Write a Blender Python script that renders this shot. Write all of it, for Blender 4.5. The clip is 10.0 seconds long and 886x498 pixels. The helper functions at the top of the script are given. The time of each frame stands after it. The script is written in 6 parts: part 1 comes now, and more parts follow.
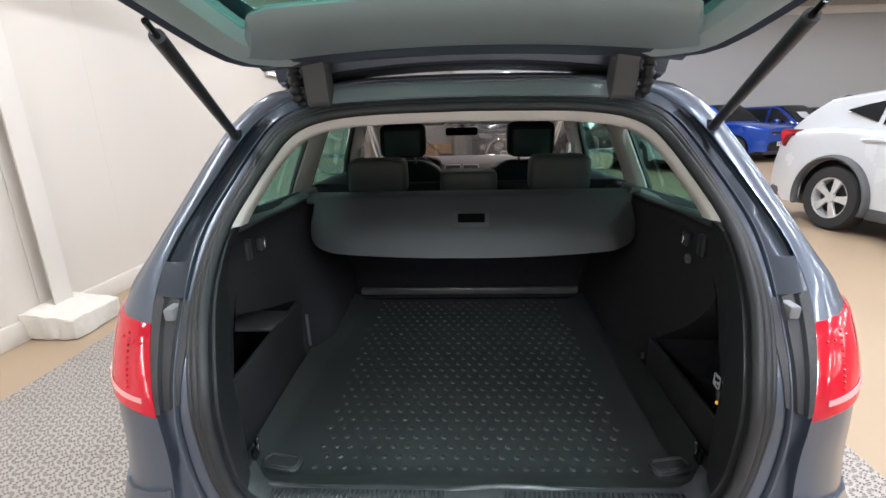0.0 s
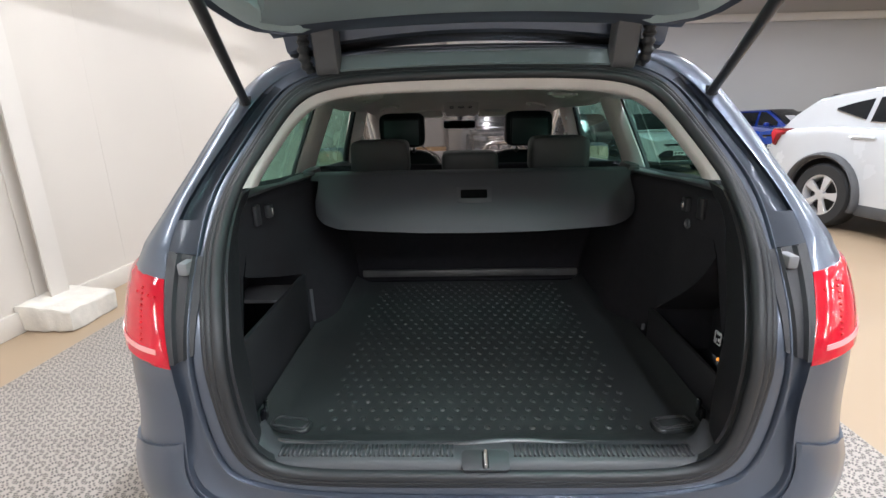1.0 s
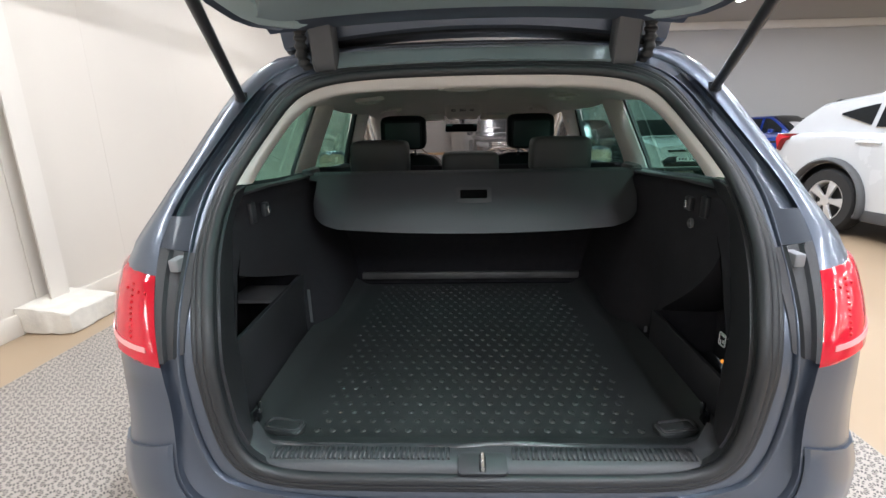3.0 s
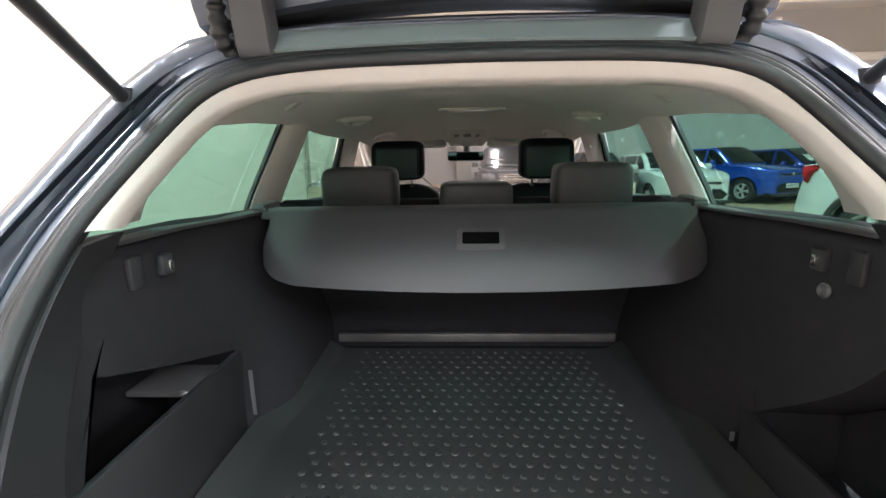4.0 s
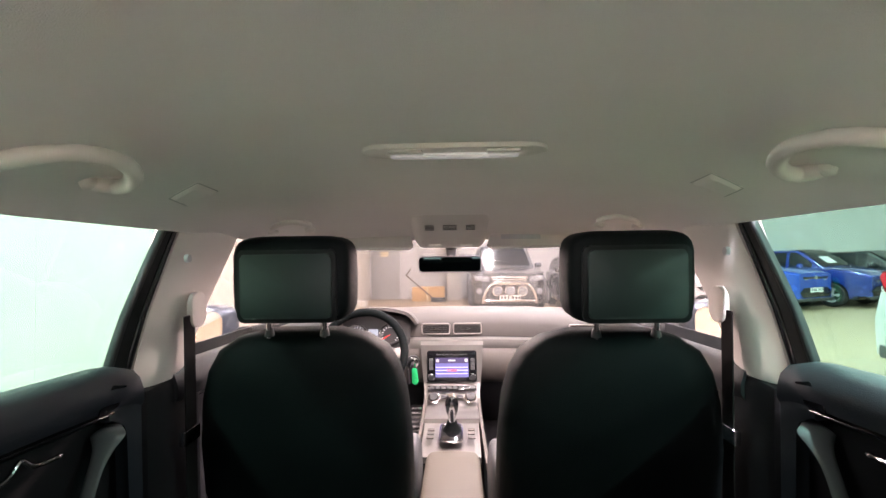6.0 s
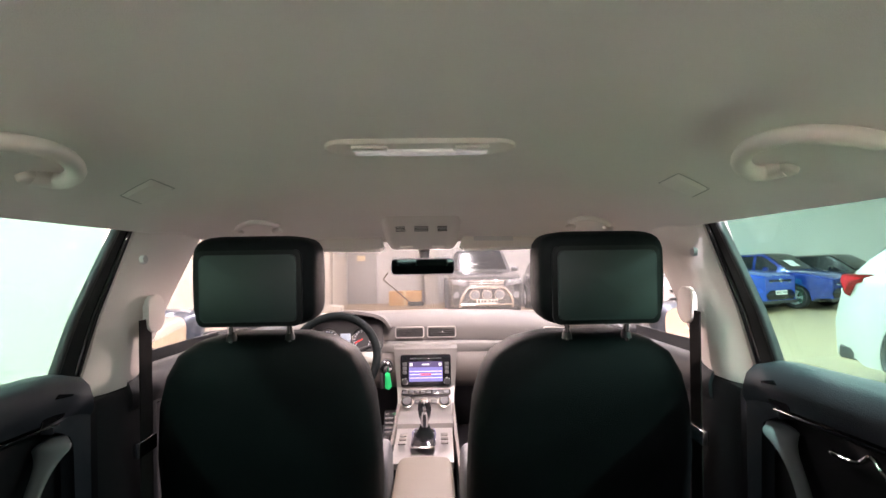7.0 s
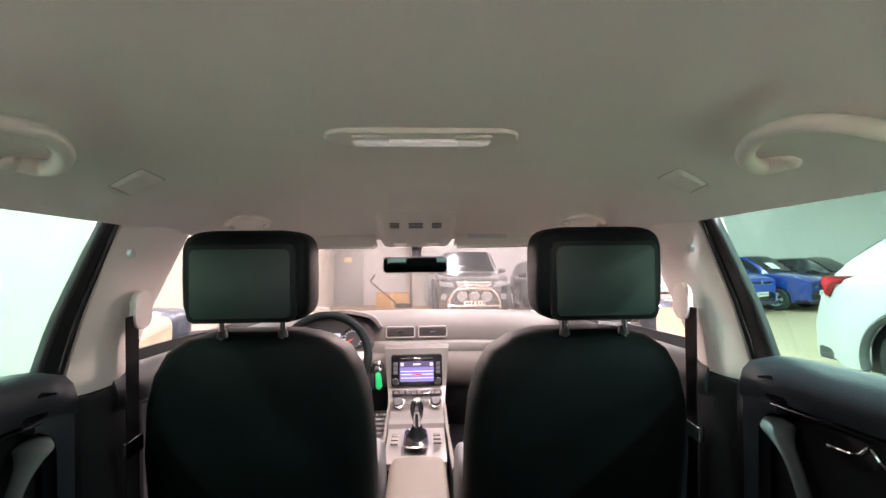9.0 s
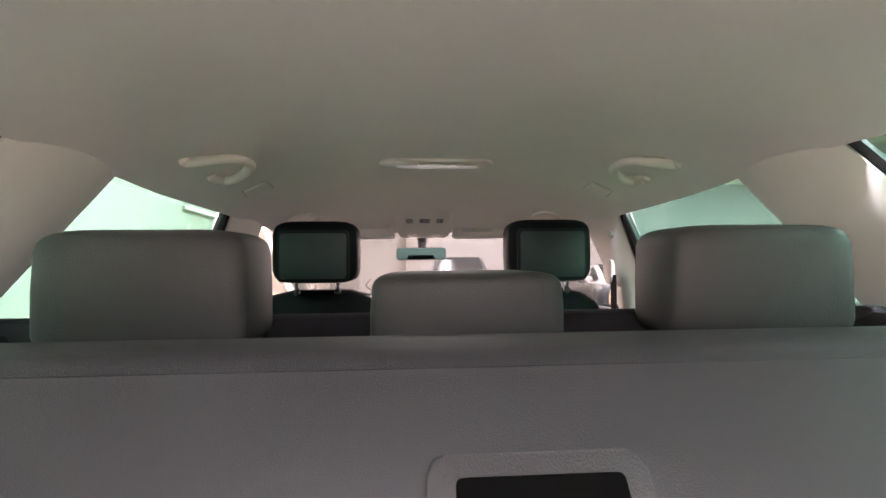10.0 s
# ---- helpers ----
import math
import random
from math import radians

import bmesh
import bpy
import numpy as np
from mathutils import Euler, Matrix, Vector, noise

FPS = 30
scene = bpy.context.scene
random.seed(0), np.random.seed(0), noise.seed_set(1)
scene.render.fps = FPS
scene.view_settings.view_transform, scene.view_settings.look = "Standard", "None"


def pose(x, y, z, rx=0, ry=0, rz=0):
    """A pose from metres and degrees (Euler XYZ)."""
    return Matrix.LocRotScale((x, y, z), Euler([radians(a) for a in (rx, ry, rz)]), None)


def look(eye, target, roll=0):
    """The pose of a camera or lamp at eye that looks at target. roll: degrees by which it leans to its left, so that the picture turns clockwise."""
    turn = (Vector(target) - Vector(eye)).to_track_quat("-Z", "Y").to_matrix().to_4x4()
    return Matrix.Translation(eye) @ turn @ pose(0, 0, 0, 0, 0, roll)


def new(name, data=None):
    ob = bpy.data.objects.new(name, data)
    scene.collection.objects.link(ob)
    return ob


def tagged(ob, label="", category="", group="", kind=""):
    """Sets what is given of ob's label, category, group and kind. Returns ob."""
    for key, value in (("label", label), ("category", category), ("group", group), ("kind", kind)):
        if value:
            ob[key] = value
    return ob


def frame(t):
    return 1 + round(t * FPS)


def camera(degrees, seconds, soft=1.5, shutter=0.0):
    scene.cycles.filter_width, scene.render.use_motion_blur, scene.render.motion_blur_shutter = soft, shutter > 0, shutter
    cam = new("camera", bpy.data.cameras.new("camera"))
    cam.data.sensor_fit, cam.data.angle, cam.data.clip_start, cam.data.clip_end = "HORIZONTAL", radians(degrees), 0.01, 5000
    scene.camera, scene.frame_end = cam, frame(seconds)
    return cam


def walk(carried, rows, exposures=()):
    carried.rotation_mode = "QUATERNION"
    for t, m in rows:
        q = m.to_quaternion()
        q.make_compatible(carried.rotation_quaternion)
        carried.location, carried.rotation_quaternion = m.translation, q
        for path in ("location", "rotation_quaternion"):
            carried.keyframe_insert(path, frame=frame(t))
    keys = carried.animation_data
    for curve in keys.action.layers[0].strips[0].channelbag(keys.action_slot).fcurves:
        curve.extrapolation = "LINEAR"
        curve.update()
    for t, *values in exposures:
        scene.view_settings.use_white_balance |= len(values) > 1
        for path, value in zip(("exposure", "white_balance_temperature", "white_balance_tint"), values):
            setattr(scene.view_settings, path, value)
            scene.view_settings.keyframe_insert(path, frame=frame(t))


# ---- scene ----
cam = camera(88.0, 10.0)
PATH = [
    (0, (-0.018, 0.149, 1.455), (-0.105, 2.049, 0.838), -1.4),
    (0.5, (-0.046, 0.119, 1.358), (-0.122, 2.024, 0.756), -1.3),
    (1, (-0.051, 0.094, 1.36), (-0.111, 2.003, 0.767), -1.3),
    (1.5, (-0.051, 0.073, 1.361), (-0.113, 1.986, 0.78), -1.2),
    (2, (-0.044, 0.066, 1.37), (-0.112, 1.98, 0.794), -1.2),
    (3.5, (-0.03, 0.214, 1.3), (-0.113, 2.136, 0.754), -1.2),
    (3.8, (-0.017, 0.392, 1.281), (-0.115, 2.338, 0.829), -1.1),
    (4, (-0.029, 0.55, 1.291), (-0.124, 2.5, 0.857), -1.1),
    (4.2, (-0.022, 0.738, 1.295), (-0.141, 2.688, 0.864), -1.1),
    (4.5, (-0.024, 1.096, 1.231), (-0.16, 3.059, 0.873), -1.1),
    (4.8, (-0.008, 1.419, 1.176), (-0.14, 3.394, 0.888), -1.0),
    (5, (0.001, 1.613, 1.217), (-0.125, 3.594, 0.97), -1.4),
    (5.2, (0.005, 1.75, 1.248), (-0.124, 3.74, 1.095), -1.2),
    (5.5, (0.002, 1.879, 1.298), (-0.108, 3.876, 1.247), -1.0),
    (7, (0.027, 1.948, 1.288), (0.066, 3.947, 1.294), -0.8),
    (7.5, (0.02, 1.953, 1.277), (0.083, 3.952, 1.284), -0.8),
    (8, (0.009, 1.956, 1.273), (0.085, 3.955, 1.28), -0.7),
    (8.5, (0.005, 1.957, 1.278), (0.092, 3.955, 1.289), -0.6),
    (9, (0.004, 1.962, 1.273), (0.101, 3.96, 1.288), -0.6),
    (9.4, (0.002, 1.89, 1.312), (0.103, 3.887, 1.362), -0.5),
    (9.5, (0.008, 1.843, 1.341), (0.11, 3.84, 1.361), -0.5),
    (9.7, (0.005, 1.722, 1.299), (0.112, 3.718, 1.343), -0.7),
    (10, (-0.057, 1.46, 1.195), (0.073, 3.455, 1.243), -0.5),
]
# The path is given in the axes of the car, tilted nose-up so that cabin and hall both fit the view.
CAR = pose(0, 0.9, 0.63, 1.8) @ pose(0, -0.9, -0.63)
walk(cam, [(t, CAR @ look(eye, target, roll)) for t, eye, target, roll in PATH],
     [(0, 0.40, 5950, 5), (3.5, 0.50, 5950, 4), (4.0, 1.4, 6250, 7), (4.5, 1.95, 6450, 9), (5.2, 2.55, 6450, 15), (7.0, 2.72, 6450, 17), (9.3, 2.72, 6450, 17),
      (9.5, 2.6, 6450, 17), (10.0, 2.45, 6500, 17)])


# ---- light ----
scene.view_settings.exposure = 0.0
world = bpy.data.worlds.new("world")
scene.world = world
world.use_nodes = True
world.node_tree.nodes["Background"].inputs[0].default_value = (0.9, 0.92, 1.0, 1)
world.node_tree.nodes["Background"].inputs[1].default_value = 0.05


# ---- materials ----
def rgb(c):
    return (*c, 1.0) if len(c) == 3 else c


def material(name, color, rough=0.5, metal=0.0, var=0.12, scale=6.0, fine=0.0, fine_scale=250.0, coat=0.0,
             rough_var=0.08, emit=None, strength=0.0, sheen=0.0, spec=0.5):
    """Principled surface with two scales of colour change, uneven gloss and fine relief."""
    m = bpy.data.materials.new(name)
    m.use_nodes = True
    nt = m.node_tree
    b = nt.nodes["Principled BSDF"]
    b.inputs["Metallic"].default_value = metal
    b.inputs["Coat Weight"].default_value = coat
    b.inputs["Coat Roughness"].default_value = 0.10
    b.inputs["Sheen Weight"].default_value = sheen
    b.inputs["Specular IOR Level"].default_value = spec
    co = nt.nodes.new("ShaderNodeTexCoord")
    n1 = nt.nodes.new("ShaderNodeTexNoise")
    n1.inputs["Scale"].default_value = scale
    n1.inputs["Detail"].default_value = 6
    nt.links.new(co.outputs["Object"], n1.inputs["Vector"])
    mix = nt.nodes.new("ShaderNodeMix")
    mix.data_type = "RGBA"
    mix.inputs[6].default_value = rgb([v * (1 - var) for v in color])
    mix.inputs[7].default_value = rgb([min(1, v * (1 + var)) for v in color])
    nt.links.new(n1.outputs["Fac"], mix.inputs[0])
    nt.links.new(mix.outputs[2], b.inputs["Base Color"])
    r = nt.nodes.new("ShaderNodeMapRange")
    r.inputs[3].default_value = max(0.02, rough - rough_var)
    r.inputs[4].default_value = min(1, rough + rough_var)
    nt.links.new(n1.outputs["Fac"], r.inputs[0])
    nt.links.new(r.outputs[0], b.inputs["Roughness"])
    if fine:
        n2 = nt.nodes.new("ShaderNodeTexNoise")
        n2.inputs["Scale"].default_value = fine_scale
        n2.inputs["Detail"].default_value = 3
        nt.links.new(co.outputs["Object"], n2.inputs["Vector"])
        bump = nt.nodes.new("ShaderNodeBump")
        bump.inputs["Strength"].default_value = fine
        bump.inputs["Distance"].default_value = 0.002
        nt.links.new(n2.outputs["Fac"], bump.inputs["Height"])
        nt.links.new(bump.outputs[0], b.inputs["Normal"])
    if emit:
        b.inputs["Emission Color"].default_value = rgb(emit)
        b.inputs["Emission Strength"].default_value = strength
    return m


def glass(name, tint, gloss=1.0, haze=0.0):
    """Thin tinted pane: clear tinted passage with a mirror reflection by Fresnel, and a pale film in place of reflected
    haze.
    """
    m = bpy.data.materials.new(name)
    m.use_nodes = True
    nt = m.node_tree
    nt.nodes.remove(nt.nodes["Principled BSDF"])
    out = nt.nodes["Material Output"]
    tr = nt.nodes.new("ShaderNodeBsdfTransparent")
    tr.inputs[0].default_value = rgb(tint)
    gl = nt.nodes.new("ShaderNodeBsdfGlossy")
    gl.inputs["Roughness"].default_value = 0.01
    fr = nt.nodes.new("ShaderNodeLayerWeight")
    fr.inputs[0].default_value = 0.5
    pw = nt.nodes.new("ShaderNodeMath")
    pw.operation = "POWER"
    pw.inputs[1].default_value = 4.0
    nt.links.new(fr.outputs["Facing"], pw.inputs[0])
    mu = nt.nodes.new("ShaderNodeMath")
    mu.operation = "MULTIPLY_ADD"
    mu.inputs[1].default_value = 0.5 * gloss
    mu.inputs[2].default_value = 0.03 * gloss
    nt.links.new(pw.outputs[0], mu.inputs[0])
    mx = nt.nodes.new("ShaderNodeMixShader")
    nt.links.new(mu.outputs[0], mx.inputs[0])
    nt.links.new(gl.outputs[0], mx.inputs[2])
    passing = tr.outputs[0]
    # Pale translucent film added to imitate the haze of reflections on the pane.
    if haze:
        film = nt.nodes.new("ShaderNodeBsdfTranslucent")
        film.inputs[0].default_value = (0.8, 0.79, 0.77, 1)
        noise = nt.nodes.new("ShaderNodeTexNoise")
        noise.inputs["Scale"].default_value = 3.0
        noise.inputs["Detail"].default_value = 6.0
        amount = nt.nodes.new("ShaderNodeMath")
        amount.operation = "MULTIPLY_ADD"
        amount.inputs[1].default_value = haze * 0.5
        amount.inputs[2].default_value = haze * 0.75
        nt.links.new(noise.outputs[0], amount.inputs[0])
        dm = nt.nodes.new("ShaderNodeMixShader")
        nt.links.new(amount.outputs[0], dm.inputs[0])
        nt.links.new(tr.outputs[0], dm.inputs[1])
        nt.links.new(film.outputs[0], dm.inputs[2])
        passing = dm.outputs[0]
    nt.links.new(passing, mx.inputs[1])
    nt.links.new(mx.outputs[0], out.inputs[0])
    return m


PAINT = material("grey_blue_metallic_paint", (0.098, 0.115, 0.150), 0.32, 0.55, 0.1, 3, coat=0.7)
# Shaded copy of PAINT: the channel's dark reflections are put into the colour.
PAINT_DARKENED = material("darkened_body_paint", (0.022, 0.028, 0.04), 0.42, 0.4, 0.1, 3, coat=0.2)
RUBBER = material("black_rubber", (0.022, 0.023, 0.025), 0.45, 0, 0.2, 20)
BLACK = material("black_plastic", (0.03, 0.03, 0.033), 0.42, 0, 0.2, 12, 0.25, 600)
STOPGREY = material("mid_grey_rubber", (0.22, 0.22, 0.23), 0.7, 0, 0.15, 20)
FRAMEBLACK = material("black_window_frame", (0.010, 0.014, 0.014), 0.55, 0, 0.15, 12, spec=0.3)
BLACK_GLOSS = material("black_gloss_plastic", (0.01, 0.01, 0.012), 0.12, 0, 0.1, 12)
CARPET = material("black_felt_lining", (0.027, 0.026, 0.030), 0.95, 0, 0.3, 30, 0.6, 900, spec=0.2)
MATRUB = material("black_rubber_mat", (0.034, 0.037, 0.037), 0.38, 0, 0.3, 9, 0.25, 400)
GREYPL = material("dark_grey_plastic", (0.092, 0.094, 0.10), 0.48, 0, 0.15, 15, 0.3, 700)
COVER = material("grey_black_vinyl", (0.044, 0.045, 0.049), 0.46, 0, 0.1, 10, 0.2, 800)
LINER = material("beige_grey_roof_felt", (0.90, 0.865, 0.83), 0.95, 0, 0.04, 5, 0.5, 900)
TRIM = material("beige_grey_plastic", (0.78, 0.745, 0.70), 0.55, 0, 0.04, 8, 0.2, 700)
LEATHER = material("black_leather", (0.0035, 0.0058, 0.0062), 0.62, 0, 0.2, 14, 0.5, 500, spec=0.12)
LEATHER_GREY = material("charcoal_leather", (0.055, 0.055, 0.056), 0.5, 0, 0.12, 14, 0.4, 500)
CHROME = material("chrome", (0.75, 0.75, 0.76), 0.12, 1.0, 0.03, 10)
SILVER = material("brushed_silver_trim", (0.26, 0.25, 0.24), 0.36, 0.5, 0.06, 10)
BEIGE_DASH = material("beige_dash_plastic", (0.125, 0.112, 0.101), 0.6, 0, 0.06, 12, 0.4, 600)
TAUPE = material("taupe_dash_top", (0.115, 0.105, 0.099), 0.6, 0, 0.08, 12, 0.4, 600)
RED = material("red_lamp_lens", (0.50, 0.005, 0.02), 0.12, 0, 0.08, 10, coat=0.5)
RED_DARK = material("dark_red_reflector", (0.60, 0.02, 0.03), 0.2, 0, 0.1, 60)
PALE = material("pale_pink_lamp_strip", (0.72, 0.30, 0.30), 0.15, 0, 0.05, 10, coat=0.5)
WALL = material("white_wall_panel", (0.49, 0.442, 0.385), 0.6, 0, 0.04, 1.2, 0.1, 60)
WALL_FAR = material("white_hall_wall", (0.47, 0.46, 0.45), 0.7, 0, 0.04, 0.8)
STEEL_WHITE = material("white_painted_steel", (0.74, 0.71, 0.66), 0.5, 0, 0.05, 3)
COLUMN = material("cream_painted_steel", (0.52, 0.475, 0.42), 0.5, 0, 0.05, 3)
PLINTH = material("white_painted_concrete", (0.56, 0.52, 0.455), 0.85, 0, 0.24, 11, 1.0, 60)
KERB = material("cream_painted_kerb", (0.50, 0.452, 0.39), 0.75, 0, 0.14, 6, 0.6, 50)
FLOOR = material("tan_epoxy_floor", (0.32, 0.235, 0.152), 0.48, 0, 0.12, 1.5, 0.05, 40, rough_var=0.12)
TILE = material("grey_plastic_tile", (0.34, 0.33, 0.31), 0.5, 0, 0.1, 4)
HOLE = material("dark_tile_holes", (0.045, 0.042, 0.04), 0.8, 0, 0.1, 4)
GLASS_TINT = glass("green_tinted_glass", (0.475, 0.65, 0.587))
GLASS_CLEAR = glass("windscreen_glass", (0.63, 0.60, 0.585), 0.5, 0.007)
MIRROR = material("mirror", (0.85, 0.87, 0.88), 0.02, 1.0, 0.01, 3, rough_var=0.0)
# Mirror colour darkened to teal, so the bright wall reflects as a dim teal.
MIRROR_DARKENED = material("mirror_darkened_teal", (0.05, 0.085, 0.08), 0.03, 1.0, 0.01, 3, rough_var=0.0)


# ---- building helpers ----
def finish(bm, name, mat, sharp=40):
    bmesh.ops.recalc_face_normals(bm, faces=bm.faces[:])
    me = bpy.data.meshes.new(name)
    bm.to_mesh(me)
    bm.free()
    for m in (mat if isinstance(mat, (list, tuple)) else [mat]):
        me.materials.append(m)
    me.shade_smooth()
    me.set_sharp_from_angle(angle=radians(sharp))
    return me


def thing(name, label, category, at=None, group="", kind=""):
    ob = new(name)
    ob.empty_display_size = 0.1
    if at is not None:
        ob.matrix_world = at if isinstance(at, Matrix) else Matrix.Translation(at)
    return tagged(ob, label, category, group, kind)


def part(name, bm, mat, parent, label="", sharp=40):
    """Links a bmesh, given in the axes of the thing's root, as one mesh under a thing or a part."""
    ob = new(name, finish(bm, name, mat, sharp))
    ob.parent = parent
    return tagged(ob, label) if label else ob


def solo(name, bm, mat, label, category, group="", kind="", at=None, sharp=40):
    ob = new(name, finish(bm, name, mat, sharp))
    if at is not None:
        ob.matrix_world = at
    return tagged(ob, label, category, group, kind)


def box(x0, x1, y0, y1, z0, z1, bevel=0.0, seg=2, bm=None, m=None):
    bm = bm or bmesh.new()
    r = bmesh.ops.create_cube(bm, size=1.0)
    mt = Matrix.Translation(((x0 + x1) / 2, (y0 + y1) / 2, (z0 + z1) / 2)) @ Matrix.Diagonal((x1 - x0, y1 - y0, z1 - z0, 1))
    bmesh.ops.transform(bm, matrix=(m @ mt) if m else mt, verts=r["verts"])
    if bevel:
        ed = list({e for v in r["verts"] for e in v.link_edges})
        bmesh.ops.bevel(bm, geom=ed, offset=bevel, segments=seg, affect="EDGES", profile=0.5)
    return bm


def loft(rings, closed=True, cap=True, bm=None, loop=False):
    """Skins rings of equally many points."""
    bm = bm or bmesh.new()
    vs = [[bm.verts.new(p) for p in r] for r in rings]
    n = len(rings[0])
    for a, b in zip(vs, vs[1:] + ([vs[0]] if loop else [])):
        for i in range(n if closed else n - 1):
            j = (i + 1) % n
            bm.faces.new((a[i], a[j], b[j], b[i]))
    if cap and closed and not loop:
        bm.faces.new(vs[0][::-1])
        bm.faces.new(vs[-1])
    return bm


def sheet(rings, thick, bm=None):
    """An open skin given thickness along its normals."""
    bm = loft(rings, closed=False, cap=False, bm=bm)
    bmesh.ops.recalc_face_normals(bm, faces=bm.faces[:])
    bmesh.ops.solidify(bm, geom=bm.faces[:], thickness=thick)
    return bm


def tube(pts, r, n=10, bm=None, flat=1.0, loop=False):
    pts = [Vector(p) for p in pts]
    rings = []
    u = None
    for i, p in enumerate(pts):
        a, b = (pts[i - 1], pts[(i + 1) % len(pts)]) if loop else (pts[max(0, i - 1)], pts[min(len(pts) - 1, i + 1)])
        d = (b - a).normalized()
        if u is None:
            u = d.cross(Vector((0, 0, 1)) if abs(d.z) < 0.95 else Vector((0, 1, 0)))
        u = (u - d * u.dot(d)).normalized()
        v = u.cross(d)
        rr = r[i] if isinstance(r, (list, tuple)) else r
        rings.append([p + u * rr * math.cos(2 * math.pi * k / n) + v * rr * flat * math.sin(2 * math.pi * k / n) for k in range(n)])
    return loft(rings, bm=bm, loop=loop)


def lathe(profile, n=24, bm=None, m=None, cap=True):
    """Turns (radius, height) pairs round z."""
    rings = [[Vector((max(r, 1e-4) * math.cos(2 * math.pi * k / n), max(r, 1e-4) * math.sin(2 * math.pi * k / n), h)) for k in range(n)] for r, h in profile]
    if m:
        rings = [[m @ p for p in r] for r in rings]
    return loft(rings, bm=bm, cap=cap)


def prism(outline, m, depth, bevel=0.0, bm=None, seg=2):
    """Outline in x, y of m, pulled along m's z."""
    bm = bm or bmesh.new()
    a = [bm.verts.new(m @ Vector((x, y, 0))) for x, y in outline]
    b = [bm.verts.new(m @ Vector((x, y, depth))) for x, y in outline]
    fs = [bm.faces.new(a[::-1]), bm.faces.new(b)]
    n = len(a)
    for i in range(n):
        bm.faces.new((a[i], a[(i + 1) % n], b[(i + 1) % n], b[i]))
    if bevel:
        ed = list({e for f in fs for e in f.edges})
        bmesh.ops.bevel(bm, geom=ed, offset=bevel, segments=seg, affect="EDGES", profile=0.5)
    return bm


def rounded(w, h, r, n=5):
    """Outline of a rounded rectangle about the origin."""
    out = []
    for cx, cy, a0 in ((w / 2 - r, h / 2 - r, 0), (-w / 2 + r, h / 2 - r, 90), (-w / 2 + r, -h / 2 + r, 180), (w / 2 - r, -h / 2 + r, 270)):
        for k in range(n + 1):
            a = radians(a0 + 90 * k / n)
            out.append((cx + r * math.cos(a), cy + r * math.sin(a)))
    return out


def spline(keys, n):
    """Catmull-Rom through the keys, n points, even in key index."""
    k = [Vector(p) for p in keys]
    out = []
    for i in range(n):
        s = i / (n - 1) * (len(k) - 1)
        j = min(int(s), len(k) - 2)
        f = s - j
        p0, p1, p2, p3 = k[max(j - 1, 0)], k[j], k[j + 1], k[min(j + 2, len(k) - 1)]
        out.append(0.5 * ((2 * p1) + (p2 - p0) * f + (2 * p0 - 5 * p1 + 4 * p2 - p3) * f * f + (3 * p1 - p0 - 3 * p2 + p3) * f ** 3))
    return out


def lerp_table(table, v):
    return float(np.interp(v, [a for a, _ in table], [b for _, b in table]))


def frame_y(x, y, z):
    """Axes for a plate that faces the rear of the car: x right, y up, z towards the rear."""
    return Matrix.Translation((x, y, z)) @ Matrix(((1, 0, 0, 0), (0, 0, -1, 0), (0, 1, 0, 0), (0, 0, 0, 1)))


def scatter(name, template, mats, mat, parent, label=""):
    """Many small copies of a template bmesh joined into one mesh."""
    vs = np.array([v.co[:] for v in template.verts])
    fs = [[v.index for v in f.verts] for f in template.faces]
    allv, allf = [], []
    for k, m in enumerate(mats):
        a = np.array(m)
        allv.append(vs @ a[:3, :3].T + a[:3, 3])
        allf += [[i + k * len(vs) for i in f] for f in fs]
    me = bpy.data.meshes.new(name)
    me.from_pydata(np.concatenate(allv).tolist(), [], allf)
    me.materials.append(mat)
    me.shade_smooth()
    ob = new(name, me)
    ob.parent = parent
    return tagged(ob, label, kind="stuff")


